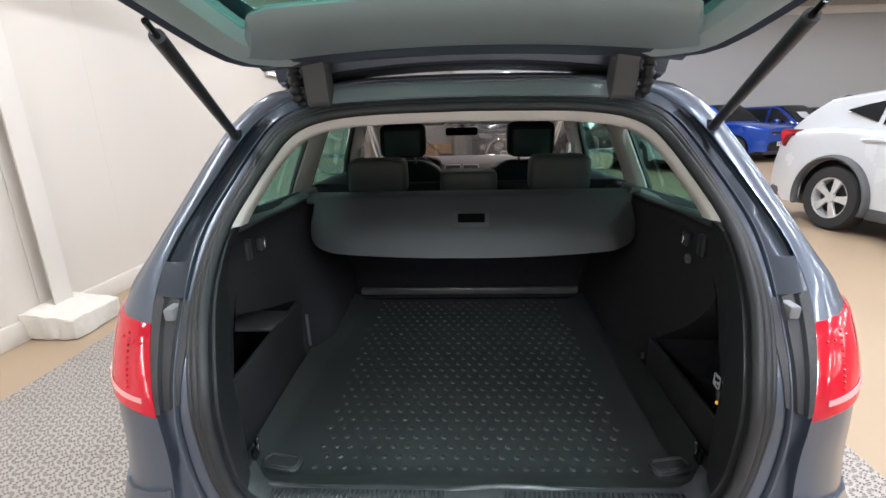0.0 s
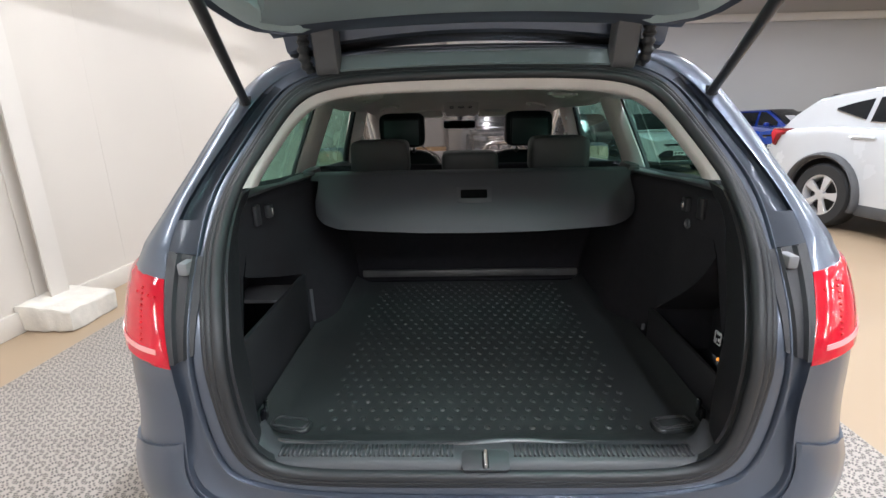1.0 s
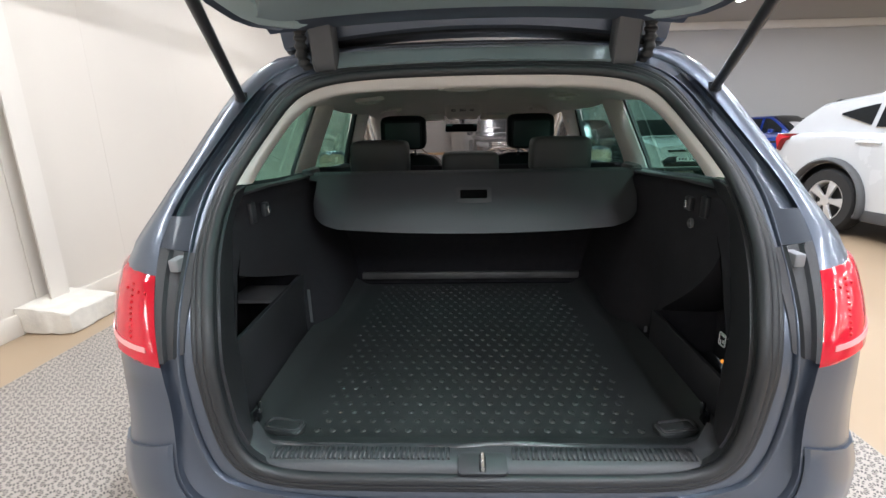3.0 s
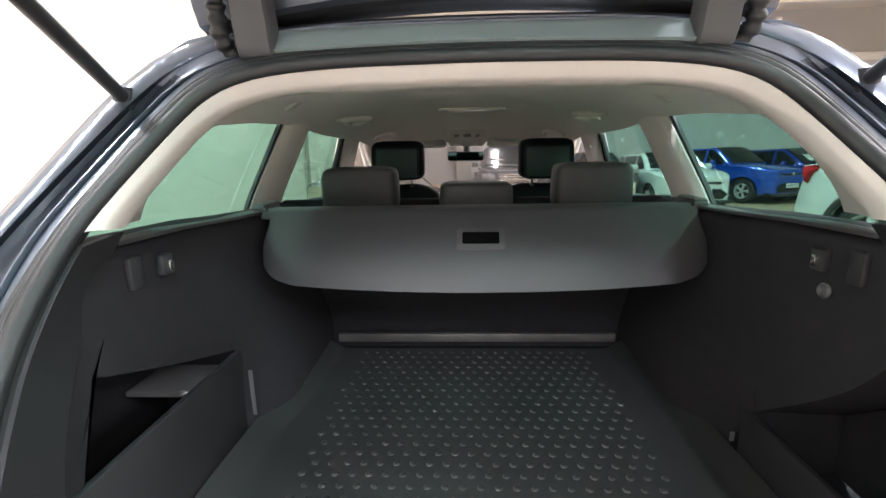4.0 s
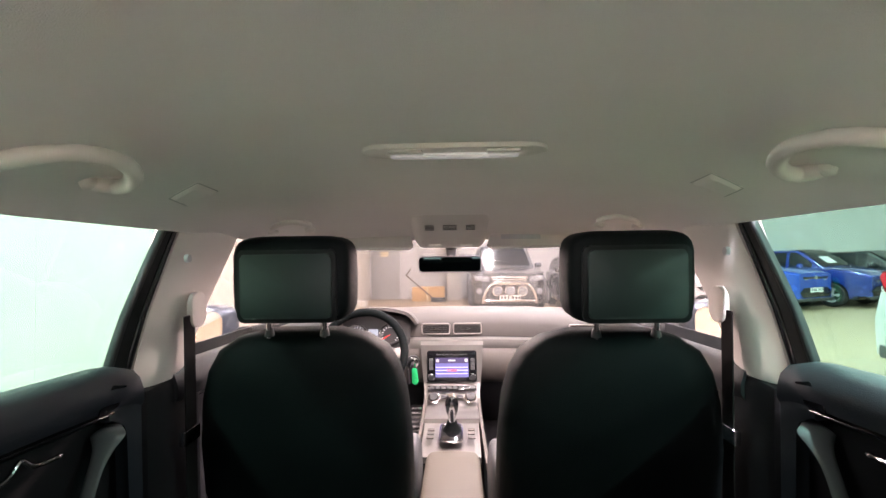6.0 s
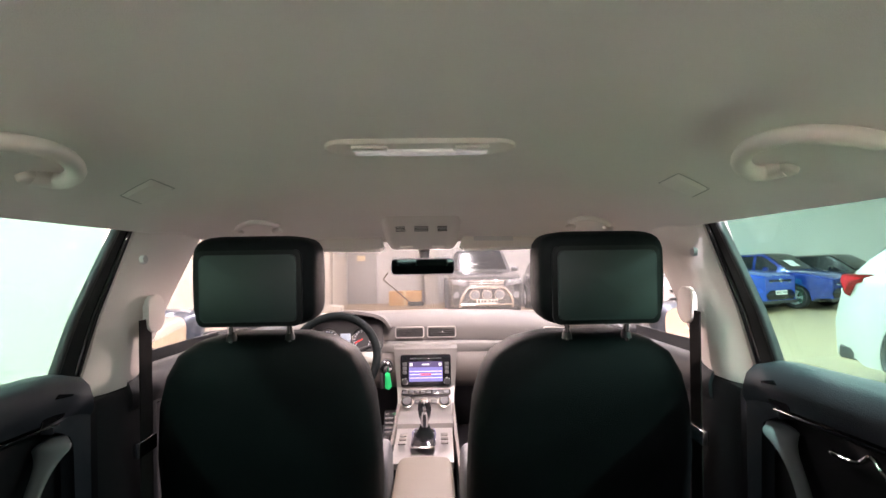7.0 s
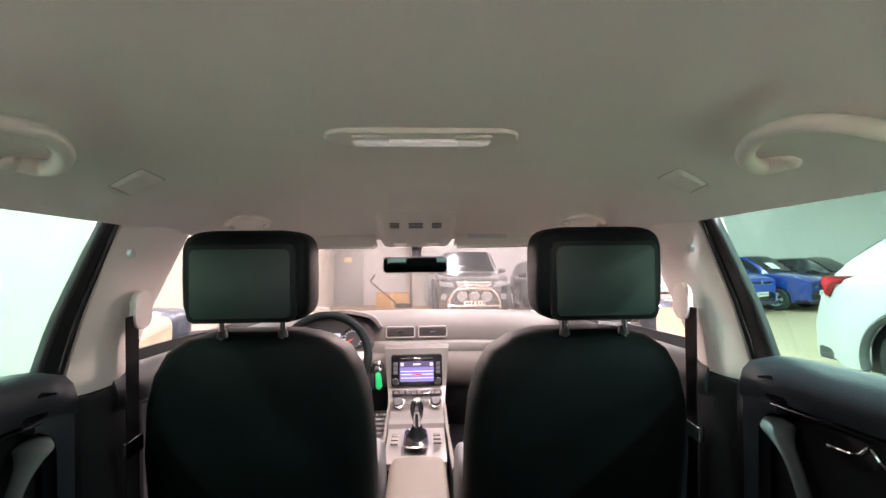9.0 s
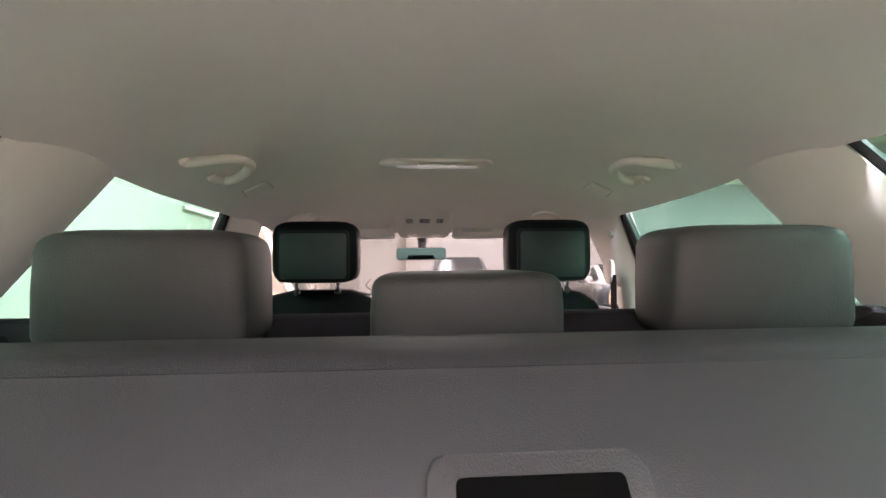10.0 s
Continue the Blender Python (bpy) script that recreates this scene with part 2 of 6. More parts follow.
# ---- the hall ----
def hall():
    bm = box(-3.4, 22, -9, 18.05, -0.2, 0)
    solo("floor", bm, FLOOR, "glossy tan epoxy-coated concrete showroom floor", "floor", kind="structure")
    # wall along the car's driver side, in tall panels
    w = solo("wall_west", box(-3.4, -3.06, -9, 18.35, 0, 6.2), WALL, "cream white sandwich-panel hall wall", "wall", kind="structure")
    for i in range(23):
        y = -9.0 + i * 1.18
        bm = box(-3.06, -3.052, y, y + 1.1795, 0.02, 6.1, 0.0006, 1)
        part("panel", bm, WALL, w)
    for y in (-3.05, 3.15, 9.35, 15.55):
        c = thing("steel_column", "white painted steel column on a concrete foot", "column", (-3.05, y, 0), "columns along the wall", "structure")
        bm = box(0.0, 0.012, -0.10, 0.10, 0.12, 6.1, 0.003, 1)
        box(0.012, 0.088, -0.005, 0.005, 0.12, 6.1, bm=bm)
        box(0.088, 0.10, -0.08, 0.08, 0.12, 6.1, 0.003, 1, bm=bm)
        part("shaft", bm, COLUMN, c)
        bm = box(0.0, 0.37, -0.27, 0.17, 0, 0.15, 0.012, 2)
        bmesh.ops.subdivide_edges(bm, edges=[e for e in bm.edges if e.calc_length() > .2], cuts=11, use_grid_fill=True)
        for v in bm.verts:
            # the top slopes away from the wall and is chipped
            if v.co.z > .08:
                v.co.z += .05 * (1 - v.co.x / .37)
            v.co += 0.014 * noise.noise_vector(v.co * 9 + Vector((0, y, 0))) + 0.007 * noise.noise_vector(v.co * 38 + Vector((y, 0, 0)))
            v.co.z = max(v.co.z, 0)
        part("foot", bm, PLINTH, c, "rough white-painted concrete foot", sharp=24)
    solo("baseboard", box(-3.06, -3.025, -9, 18.05, 0, 0.15, 0.006), KERB, "cream-painted concrete kerb along the wall", "baseboard", kind="structure")
    solo("wall_north", box(-3.4, 22, 18.05, 18.35, 0, 6.2), WALL_FAR, "white hall end wall", "wall", kind="structure")
    solo("wall_east", box(22, 22.3, -9, 18.35, 0, 6.2), WALL_FAR, "white hall side wall", "wall", kind="structure")
    solo("wall_south", box(-3.4, 22, -9.3, -9, 0, 6.2), WALL_FAR, "white hall back wall", "wall", kind="structure")
    solo("ceiling", box(-3.4, 22.3, -9.3, 18.35, 6.2, 6.4), STEEL_WHITE, "white painted sheet ceiling over steel trusses", "ceiling", kind="structure")
    solo("trim_rail", box(-3.0, 22, 17.9, 18.05, 4.5, 4.75, 0.02), STEEL_WHITE, "white steel rail along the end wall", "rail", kind="structure")
    # roof trusses
    for y in (-5.0, 1.0, 7.0, 13.0):
        tr = thing("roof_truss", "white painted steel lattice truss under the ceiling", "truss", (0, y, 0), "roof trusses", "structure")
        part("top_chord", box(-3.0, 22, -0.06, 0.06, 5.9, 6.02, 0.01, 1), STEEL_WHITE, tr)
        part("bottom_chord", box(-3.0, 22, -0.06, 0.06, 4.95, 5.07, 0.01, 1), STEEL_WHITE, tr)
        bm = bmesh.new()
        for i in range(24):
            x = -2.9 + i * 1.03
            z0, z1 = (5.05, 5.92) if i % 2 else (5.92, 5.05)
            tube([(x, 0, z0), (x + 1.03, 0, z1)], 0.03, 8, bm)
        part("lattice", bm, STEEL_WHITE, tr)
    # lamps: rows under the roof, and a lower row beside the wall
    for x, z, watts in ((-1.9, 2.95, WALL_ROW_W), (1.0, 4.75, 105), (4.6, 4.75, LAMP_W), (8.2, 4.75, LAMP_W), (12.4, 4.75, LAMP_W), (17.0, 4.75, LAMP_W)):
        for y in (-6.1, -3.75, -1.4, 0.95, 3.3, 6.4, 10.5, 14.5):
            f = thing("hall_lamp", "long white lit tube lamp hung from the roof", "ceiling lamp", (x, y, z), "hall lamps")
            part("housing", box(-0.08, 0.08, -0.75, 0.75, 0.02, 0.08, 0.01), STEEL_WHITE, f)
            part("tube", box(-0.06, 0.06, -0.72, 0.72, 0.0, 0.02, 0.006), LAMP_ON, f)
            part("hanger", tube([(0, 0, 0.08), (0, 0, 6.21 - z)], 0.006, 6), STEEL_WHITE, f)
            d = bpy.data.lights.new("tube_light", "AREA")
            d.shape, d.size, d.size_y, d.energy, d.color = "RECTANGLE", 0.14, 1.45, watts, (0.96, 0.945, 1.0)
            lo = new("tube_light", d)
            lo.location = (x, y, z - .01)


WALL_ROW_W = 12
LAMP_W = 48
LAMP_ON = material("lit_lamp_tube", (0.9, 0.9, 0.9), 0.5, emit=(1.0, 0.95, 0.88), strength=14)
hall()


def floor_tiles():
    """Square perforated plastic tiles with a drop-shaped pattern, under the car."""
    m = bpy.data.materials.new("perforated_tile")
    m.use_nodes = True
    nt = m.node_tree
    b = nt.nodes["Principled BSDF"]
    def math_node(op, x, y=None):
        n = nt.nodes.new("ShaderNodeMath")
        n.operation = op
        for k, v in enumerate((x, y)):
            if v is None:
                continue
            if isinstance(v, (int, float)):
                n.inputs[k].default_value = v
            else:
                nt.links.new(v, n.inputs[k])
        return n.outputs[0]
    co = nt.nodes.new("ShaderNodeTexCoord")
    sx = nt.nodes.new("ShaderNodeSeparateXYZ")
    nt.links.new(co.outputs["Object"], sx.inputs[0])
    p = 0.414 / 6
    u = math_node("SUBTRACT", math_node("FRACT", math_node("DIVIDE", sx.outputs[0], p)), 0.5)
    v = math_node("SUBTRACT", math_node("FRACT", math_node("DIVIDE", sx.outputs[1], p)), 0.5)

    def rosette(x, y, r0, r1, petals, cut):
        r = math_node("SQRT", math_node("ADD", math_node("MULTIPLY", x, x), math_node("MULTIPLY", y, y)))
        wave = math_node("COSINE", math_node("MULTIPLY", math_node("ARCTAN2", y, x), petals))
        # drops: wider away from the middle
        edge = math_node("SUBTRACT", cut, math_node("MULTIPLY", r, 1.1))
        ring = math_node("MULTIPLY", math_node("GREATER_THAN", r, r0), math_node("LESS_THAN", r, r1))
        return math_node("MULTIPLY", ring, math_node("GREATER_THAN", wave, edge))
    cu = math_node("SUBTRACT", 0.5, math_node("ABSOLUTE", u))
    cv = math_node("SUBTRACT", 0.5, math_node("ABSOLUTE", v))
    holes = math_node("MAXIMUM", rosette(u, v, 0.20, 0.42, 13, 0.22), rosette(cu, cv, 0.06, 0.20, 4, 0.30))
    nz = nt.nodes.new("ShaderNodeTexNoise")
    nz.inputs["Scale"].default_value = 5
    nz.inputs["Detail"].default_value = 5
    nt.links.new(co.outputs["Object"], nz.inputs["Vector"])
    base = nt.nodes.new("ShaderNodeMix")
    base.data_type = "RGBA"
    base.inputs[6].default_value = (0.285, 0.25, 0.22, 1)
    base.inputs[7].default_value = (0.34, 0.30, 0.265, 1)
    nt.links.new(nz.outputs["Fac"], base.inputs[0])
    mx = nt.nodes.new("ShaderNodeMix")
    mx.data_type = "RGBA"
    nt.links.new(base.outputs[2], mx.inputs[6])
    mx.inputs[7].default_value = (0.045, 0.04, 0.036, 1)
    nt.links.new(holes, mx.inputs[0])
    nt.links.new(mx.outputs[2], b.inputs["Base Color"])
    bp = nt.nodes.new("ShaderNodeBump")
    bp.invert = True
    bp.inputs["Strength"].default_value = 0.4
    bp.inputs["Distance"].default_value = 0.003
    nt.links.new(holes, bp.inputs["Height"])
    nt.links.new(bp.outputs[0], b.inputs["Normal"])
    b.inputs["Roughness"].default_value = 0.5
    mat = solo("tile_floor", box(-2.498, 1.643, -3.2, 7.5, 0.0, 0.015), TILE, "grey perforated plastic floor tiles", "floor tiles", kind="structure")
    s = 0.414
    bm = box(0.0008, s - 0.0008, 0.0008, s - 0.0008, 0.006, 0.018, 0.0012, 1)
    me = finish(bm, "tile", m)
    k = 0
    for j in range(24):
        for i in range(10):
            y = -3.2 + j * s
            ob = new("tile", me)
            ob.parent = mat
            ob.location = (-2.498 + i * s, y, 0)
            k += 1


floor_tiles()


# ---- the estate car, in its own axes: y ahead, x to its right ----
car = thing("estate_car", "grey-blue metallic estate car with its tailgate open", "car", CAR)
REAR = [(0.0, 0.87), (0.6, 0.885), (0.9, 0.895), (1.046, 1.011), (1.38, 1.32), (1.5, 1.414), (1.6, 1.5)]


def rear_y(z):
    # eased corner between the upright lower part and the slope
    return sum(lerp_table(REAR, z + d) for d in (-0.06, -0.03, 0, 0.03, 0.06)) / 5


def half_ring(keys, dy=0.0, n=64):
    """Ring round the boot opening from half its outline (x, z), bottom centre to top centre."""
    pts = spline([(x, 0, z) for x, z in keys], n)
    ring = [Vector((max(p.x, 0), 0, p.z)) for p in pts]
    ring += [Vector((-p.x, 0, p.z)) for p in ring[-2:0:-1]]
    for _ in range(6):
        ring = [(ring[i - 1] + ring[i] * 2 + ring[(i + 1) % len(ring)]) / 4 for i in range(len(ring))]
    return [Vector((p.x, rear_y(p.z) + dy, p.z)) for p in ring]


SEAL_IN = [(0, .614), (.2, .614), (.36, .616), (.462, .634), (.508, .698), (.52, .81), (.53, .935), (.555, 1.02), (.565, 1.10), (.56, 1.185), (.53, 1.25), (.485, 1.335), (.43, 1.402), (.30, 1.427), (.13, 1.432), (0, 1.434)]
SEAL_OUT = [(0, .583), (.2, .583), (.36, .586), (.472, .602), (.530, .662), (.552, .777), (.566, .922), (.59, 1.015), (.597, 1.085), (.586, 1.182), (.553, 1.262), (.512, 1.35), (.458, 1.424), (.31, 1.452), (.13, 1.457), (0, 1.458)]
FLANGE = [(0, .546), (.2, .549), (.364, .556), (.522, .588), (.566, .631), (.593, .74), (.597, .90), (.608, .99), (.614, 1.075), (.622, 1.17), (.584, 1.262), (.540, 1.355), (.48, 1.438), (.315, 1.475), (.13, 1.481), (0, 1.482)]
CREASE = [(0, .505), (.2, .505), (.40, .506), (.585, .515), (.642, .60), (.624, .72), (.634, .88), (.672, 1.01), (.684, 1.08), (.672, 1.165), (.624, 1.268), (.578, 1.365), (.505, 1.452), (.32, 1.503), (.13, 1.509), (0, 1.511)]
EDGE = [(0, .38), (.25, .38), (.5, .38), (.76, .40), (.822, .55), (.790, .69), (.775, .87), (.802, 1.02), (.775, 1.085), (.722, 1.17), (.682, 1.275), (.630, 1.388), (.55, 1.480), (.34, 1.513), (.13, 1.520), (0, 1.522)]


def corner(p, q, g, out=0.0):
    """Rounded body corner from the crease p to the side q."""
    a = g * math.pi / 2
    n = Vector((math.copysign(math.sin(a), q.x), -math.cos(a), 0)) * out
    return Vector((p.x + (q.x - p.x) * math.sin(a), p.y + (q.y - p.y) * (1 - math.cos(a)), p.z + (q.z - p.z) * math.sin(a))) + n


def edge_ring():
    return [p + Vector((0, lerp_table([(.4, .13), (.9, .13), (1.05, .12), (1.18, .055), (1.4, .045), (1.48, .02)], p.z), 0)) for p in half_ring(EDGE)]


def boot_surround():
    inn, out, fl, cr, ed = half_ring(SEAL_IN, 0.012), half_ring(SEAL_OUT), half_ring(FLANGE), half_ring(CREASE), edge_ring()

    def ring(r0, r1, f, d):
        return [p.lerp(q, f) + Vector((0, d * lerp_table([(1.38, 1), (1.43, .1)], p.z), 0)) for p, q in zip(r0, r1)]
    part("boot_flange", loft([ring(out, fl, 0, .04), ring(out, fl, .04, .008), ring(out, fl, .12, .0), ring(out, fl, .5, -.002), ring(out, fl, .70, .0), ring(out, fl, .73, .010), ring(out, fl, .78, .010), ring(out, fl, .80, -.004), ring(out, fl, .86, -.008), ring(out, fl, .95, -.008), ring(out, fl, 1, -.002), ring(out, fl, 1.02, .026)], cap=False), PAINT, car, "grey-blue painted flange round the boot opening")
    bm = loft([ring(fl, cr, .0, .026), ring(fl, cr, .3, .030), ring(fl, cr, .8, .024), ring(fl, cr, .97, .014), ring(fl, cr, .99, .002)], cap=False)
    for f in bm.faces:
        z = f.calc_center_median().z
        # The upper channel gets the shaded paint copy.
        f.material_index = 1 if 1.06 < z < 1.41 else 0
    part("rain_channel", bm, [PAINT, PAINT_DARKENED], car, "recessed rain channel, its shade put in as darker paint")
    rows = [ring(fl, cr, .99, .002), cr]
    for g, o in ((.12, .004), (.3, .005), (.44, .005), (.50, .001), (.56, .005), (.75, .004), (1.0, .0)):
        rows.append([corner(p, q, g, o * (1 if 1.06 < p.z < 1.40 else 0.3)) for p, q in zip(cr, ed)])
    rows.append([Vector((p.x * 1.012, p.y + .12, p.z)) for p in ed])
    part("rear_surround", loft(rows, cap=False), PAINT, car)
    for f, dy, r, nm in ((0.22, -0.010, 0.013, "boot_seal"), (0.66, -0.004, 0.010, "seal_lip"), (1.0, 0.002, 0.007, "seal_bead")):
        part(nm, tube([p.lerp(q, f) + Vector((0, dy, 0)) for p, q in zip(inn, out)], r, 10, loop=True), RUBBER, car, "black rubber sealing strip")
    part("seal_base", loft([[p + Vector((0, 0.014, 0)) for p in inn], inn, out, ring(out, fl, 0, .04)], cap=False), RUBBER, car)
    # black drip strip between the flange and each lamp
    for s in (1, -1):
        k = [i for i in range(len(fl)) if fl[i].x * s > .3 and .868 < fl[i].z < 1.07]
        k.sort(key=lambda i: fl[i].z)
        rings = [[fl[i].lerp(cr[i], f) + Vector((0, d, 0)) for f, d in ((-.35, .02), (-.33, -.004), (.0, -.006), (.06, -.014), (.14, -.006), (.50, -.004), (.56, -.014), (.64, -.014), (.70, -.004), (.95, -.004), (1.0, .016))] for i in k]
        part("corner_trim", sheet(rings, 0.003), BLACK, car, "black plastic strip beside the lamp", sharp=25)
        rings = [[fl[i].lerp(cr[i], f) + Vector((0, d, 0)) for f, d in ((-.02, .02), (.0, .0), (.5, -.006), (.97, -.002), (1.0, .012))] for i in range(len(fl)) if fl[i].x * s > .3 and 1.045 < fl[i].z < 1.135]
        part("trim_cap", sheet(rings, 0.004), PAINT_DARKENED, car, "cap over the lamp strip in darkened body paint")


boot_surround()


def roof_header():
    """Painted end of the roof between the hinges, above the sealing strip."""
    rings = []
    for z in (1.456, 1.460, 1.466, 1.480, 1.492, 1.502, 1.509, 1.512):
        d = lerp_table([(1.456, .004), (1.466, -.014), (1.502, -.014), (1.512, .016)], z)
        rings.append([Vector((x, rear_y(z - .010 * (x / .36) ** 2) + d, z - .010 * (x / .36) ** 2)) for x in np.linspace(-.352, .352, 15)])
    part("roof_header", sheet(rings, 0.004), HEADER, car, "roof end between the hinges, teal light put into its paint")


# Lit copy of PAINT: light through the green glass is put into the colour.
HEADER = material("body_paint_lightened_teal", (0.30, 0.37, 0.385), 0.38, 0.2, 0.08, 4, coat=0.3)
roof_header()

# outer side: outline of the body across the car, x by height
SECT = [(0.22, .80), (.35, .85), (.6, .88), (.85, .885), (1.0, .87), (1.06, .845), (1.2, .765), (1.35, .69), (1.42, .64), (1.47, .55), (1.50, .36), (1.515, .0)]


def side_x(z):
    return lerp_table(SECT, z)


def belt(y):
    return lerp_table([(0.9, 1.16), (1.435, 1.148), (1.9, 1.138), (2.227, 1.094), (2.82, 1.063), (3.6, 1.03), (4.4, 0.99)], y)


def taper(y):
    """How far the body draws in towards the rear."""
    return lerp_table([(0.95, 0.885), (1.1, 0.93), (1.3, 0.965), (1.6, 0.99), (1.9, 1.0), (4.6, 1.0), (5.2, 0.97), (5.5, 0.86)], y)


def flank():
    for s in (1, -1):
        rings = []
        for y in (1.14, 1.3, 1.5, 1.7, 1.9, 2.3, 2.8, 3.3, 3.8, 4.3, 4.7):
            top = min(belt(y) - 0.05, 1.078)
            zs = [0.24 + (top - 0.24) * k / 12 for k in range(13)]
            rings.append([Vector((s * side_x(z) * taper(y), y + 0.10 * max(0, (z - 0.9)) * (y < 1.2), z)) for z in zs])
        part("side_panel", sheet(rings, 0.006), PAINT, car)
    # bonnet and front, wings
    rings = []
    for y, w, z0 in ((4.66, .80, .89), (4.9, .80, .88), (5.2, .77, .84), (5.42, .70, .78), (5.5, .60, .68), (5.52, .58, .35)):
        rings.append([Vector((w * k / 8, y - 0.10 * abs(k / 8) ** 3, z0 - 0.05 * abs(k / 8) ** 4)) for k in range(-8, 9)])
    part("bonnet", sheet(rings, 0.006), PAINT, car)
    for s in (1, -1):
        rings = [[Vector((s * (.80 + .07 * k / 4), y, z)) for k, z in ((0, .87), (2, .84), (4, .7), (4, .3))] for y in (4.66, 5.0, 5.3)]
        part("front_wing", sheet(rings, 0.006), PAINT, car)
    part("underbody", box(-.78, .78, 1.1, 5.3, 0.2, 0.27, 0.03), BLACK, car)
    for y in (1.62, 4.35):
        for s in (1, -1):
            w = part("wheel", lathe([(0.0, -0.1), (0.20, -0.1), (0.30, -0.11), (0.325, -0.08), (0.33, 0), (0.325, 0.08), (0.30, 0.11), (0.20, 0.1), (0, 0.1)], 28,
                     m=Matrix.Translation((s * 0.77, y, 0.33 + 0.63 - 0.63 - (y - 0.9) * 0.0314)) @ pose(0, 0, 0, 0, 90)), RUBBER, car)


flank()


def outer_roof():
    rings = []
    for y in (1.40, 1.5, 1.7, 2.0, 2.5, 3.0, 3.35, 3.5):
        dz = lerp_table([(1.4, -0.012), (1.7, 0.0), (2.6, 0.02), (3.2, 0.0), (3.5, -0.07)], y)
        row = []
        for k in range(-14, 15):
            u = abs(k) / 14
            x = 0.655 * math.copysign(u, k)
            z = 1.514 + dz - 0.02 * u ** 2 - 0.115 * max(0, (u - 0.72) / 0.28) ** 2
            row.append(Vector((x, y - 0.0 * u, z)))
        rings.append(row)
    part("roof_panel", sheet(rings, 0.006), PAINT, car)


outer_roof()


def in_x(z):
    """Inner face of the window line and pillars, by height."""
    return lerp_table([(0.9, .715), (1.06, .70), (1.15, .69), (1.38, .642), (1.42, .63)], z)


def top_z(y):
    """Upper edge of the side windows."""
    return lerp_table([(1.2, 1.27), (1.40, 1.345), (1.65, 1.366), (1.9, 1.385), (2.15, 1.392), (2.35, 1.382), (2.54, 1.366), (2.95, 1.355), (3.25, 1.345), (3.45, 1.315), (3.6, 1.27)], y)


HEAD_MID = [(1.28, 1.392), (1.36, 1.412), (1.5, 1.437), (1.8, 1.455), (2.3, 1.468), (2.64, 1.468), (2.95, 1.452), (3.2, 1.418), (3.4, 1.368), (3.52, 1.33)]
HEAD_WIDE = [(1.2, 0.70), (1.32, 0.76), (1.45, 0.90), (1.65, 0.99), (1.8, 1.0), (3.0, 1.0), (3.3, 0.97), (3.55, 0.91)]


def headliner():
    rings = []
    for y in np.linspace(1.475, 3.52, 36):
        zc = lerp_table(HEAD_MID, y)
        zt = top_z(y) - 0.006
        xw = 0.642 * lerp_table(HEAD_WIDE, y)
        row = []
        for k in range(-24, 25):
            u = abs(k) / 24
            f = (1 - u ** 2.9) ** 0.78
            row.append(Vector((xw * math.copysign(u ** 0.92, k), y, zt + (zc - zt) * f)))
        rings.append(row)
    part("headliner", sheet(rings, 0.012), LINER, car, "beige-grey felt roof lining", sharp=60)


headliner()


def pillar(name, b0, b1, t0, t1, mat, z0, z1, bulge=0.02, thick=0.05, inset=0.0, n=10, label="", bow=0.0):
    """Both sides: a strip of the window line between a rear edge b0-t0 and a front edge b1-t1 (y at z0 and z1)."""
    for s in (1, -1):
        rings = []
        for k in range(n + 1):
            f = k / n
            z = z0 + (z1 - z0) * f
            ya, yb = b0 + (t0 - b0) * f + bow * 4 * f * (1 - f), b1 + (t1 - b1) * f + bow * 4 * f * (1 - f)
            x = in_x(z) - inset
            row = []
            for j in range(9):
                g = j / 8
                row.append(Vector((s * (x - bulge * math.sin(math.pi * g) ** 0.6), ya + (yb - ya) * g, z)))
            row += [Vector((s * (x + thick), yb, z)), Vector((s * (x + thick), ya, z))]
            rings.append(row)
        part(name, loft(rings), mat, car, label)


pillar("c_pillar_trim", 1.925, 2.165, 2.175, 2.435, TRIM, 1.09, 1.40, 0.025, 0.006, label="beige-grey plastic pillar trim")
pillar("c_pillar_post", 1.918, 2.172, 2.168, 2.442, BLACK, 1.09, 1.42, 0.0, 0.012, -0.008, label="black outer window pillar")
pillar("b_pillar_trim", 2.898, 3.09, 3.02, 3.335, TRIM, 0.992, 1.40, 0.035, 0.006, label="beige-grey plastic pillar trim")
pillar("b_pillar_post", 2.905, 3.06, 3.015, 3.32, BLACK, 1.00, 1.42, 0.0, 0.02, -0.008, label="black outer window pillar")
pillar("door_frame", 2.836, 2.918, 2.975, 3.025, FRAMEBLACK, 1.01, 1.385, 0.004, 0.012, -0.012, label="black window frame", bow=-0.006)
pillar("frame_seal", 2.828, 2.844, 2.966, 2.980, RUBBER, 1.01, 1.385, 0.006, 0.010, -0.008, label="black rubber glass channel", bow=-0.006)
pillar("frame_lip", 2.888, 2.902, 3.002, 3.012, BLACK_GLOSS, 1.01, 1.385, 0.006, 0.010, -0.008, label="glossy black frame edge", bow=-0.006)


def head_z(x, y):
    """Height of the roof lining."""
    zc = lerp_table(HEAD_MID, y)
    zt = top_z(y) - 0.006
    u = min(1, abs(x) / (0.642 * lerp_table(HEAD_WIDE, y))) ** (1 / 0.92)
    return zt + (zc - zt) * (1 - u ** 2.9) ** 0.78


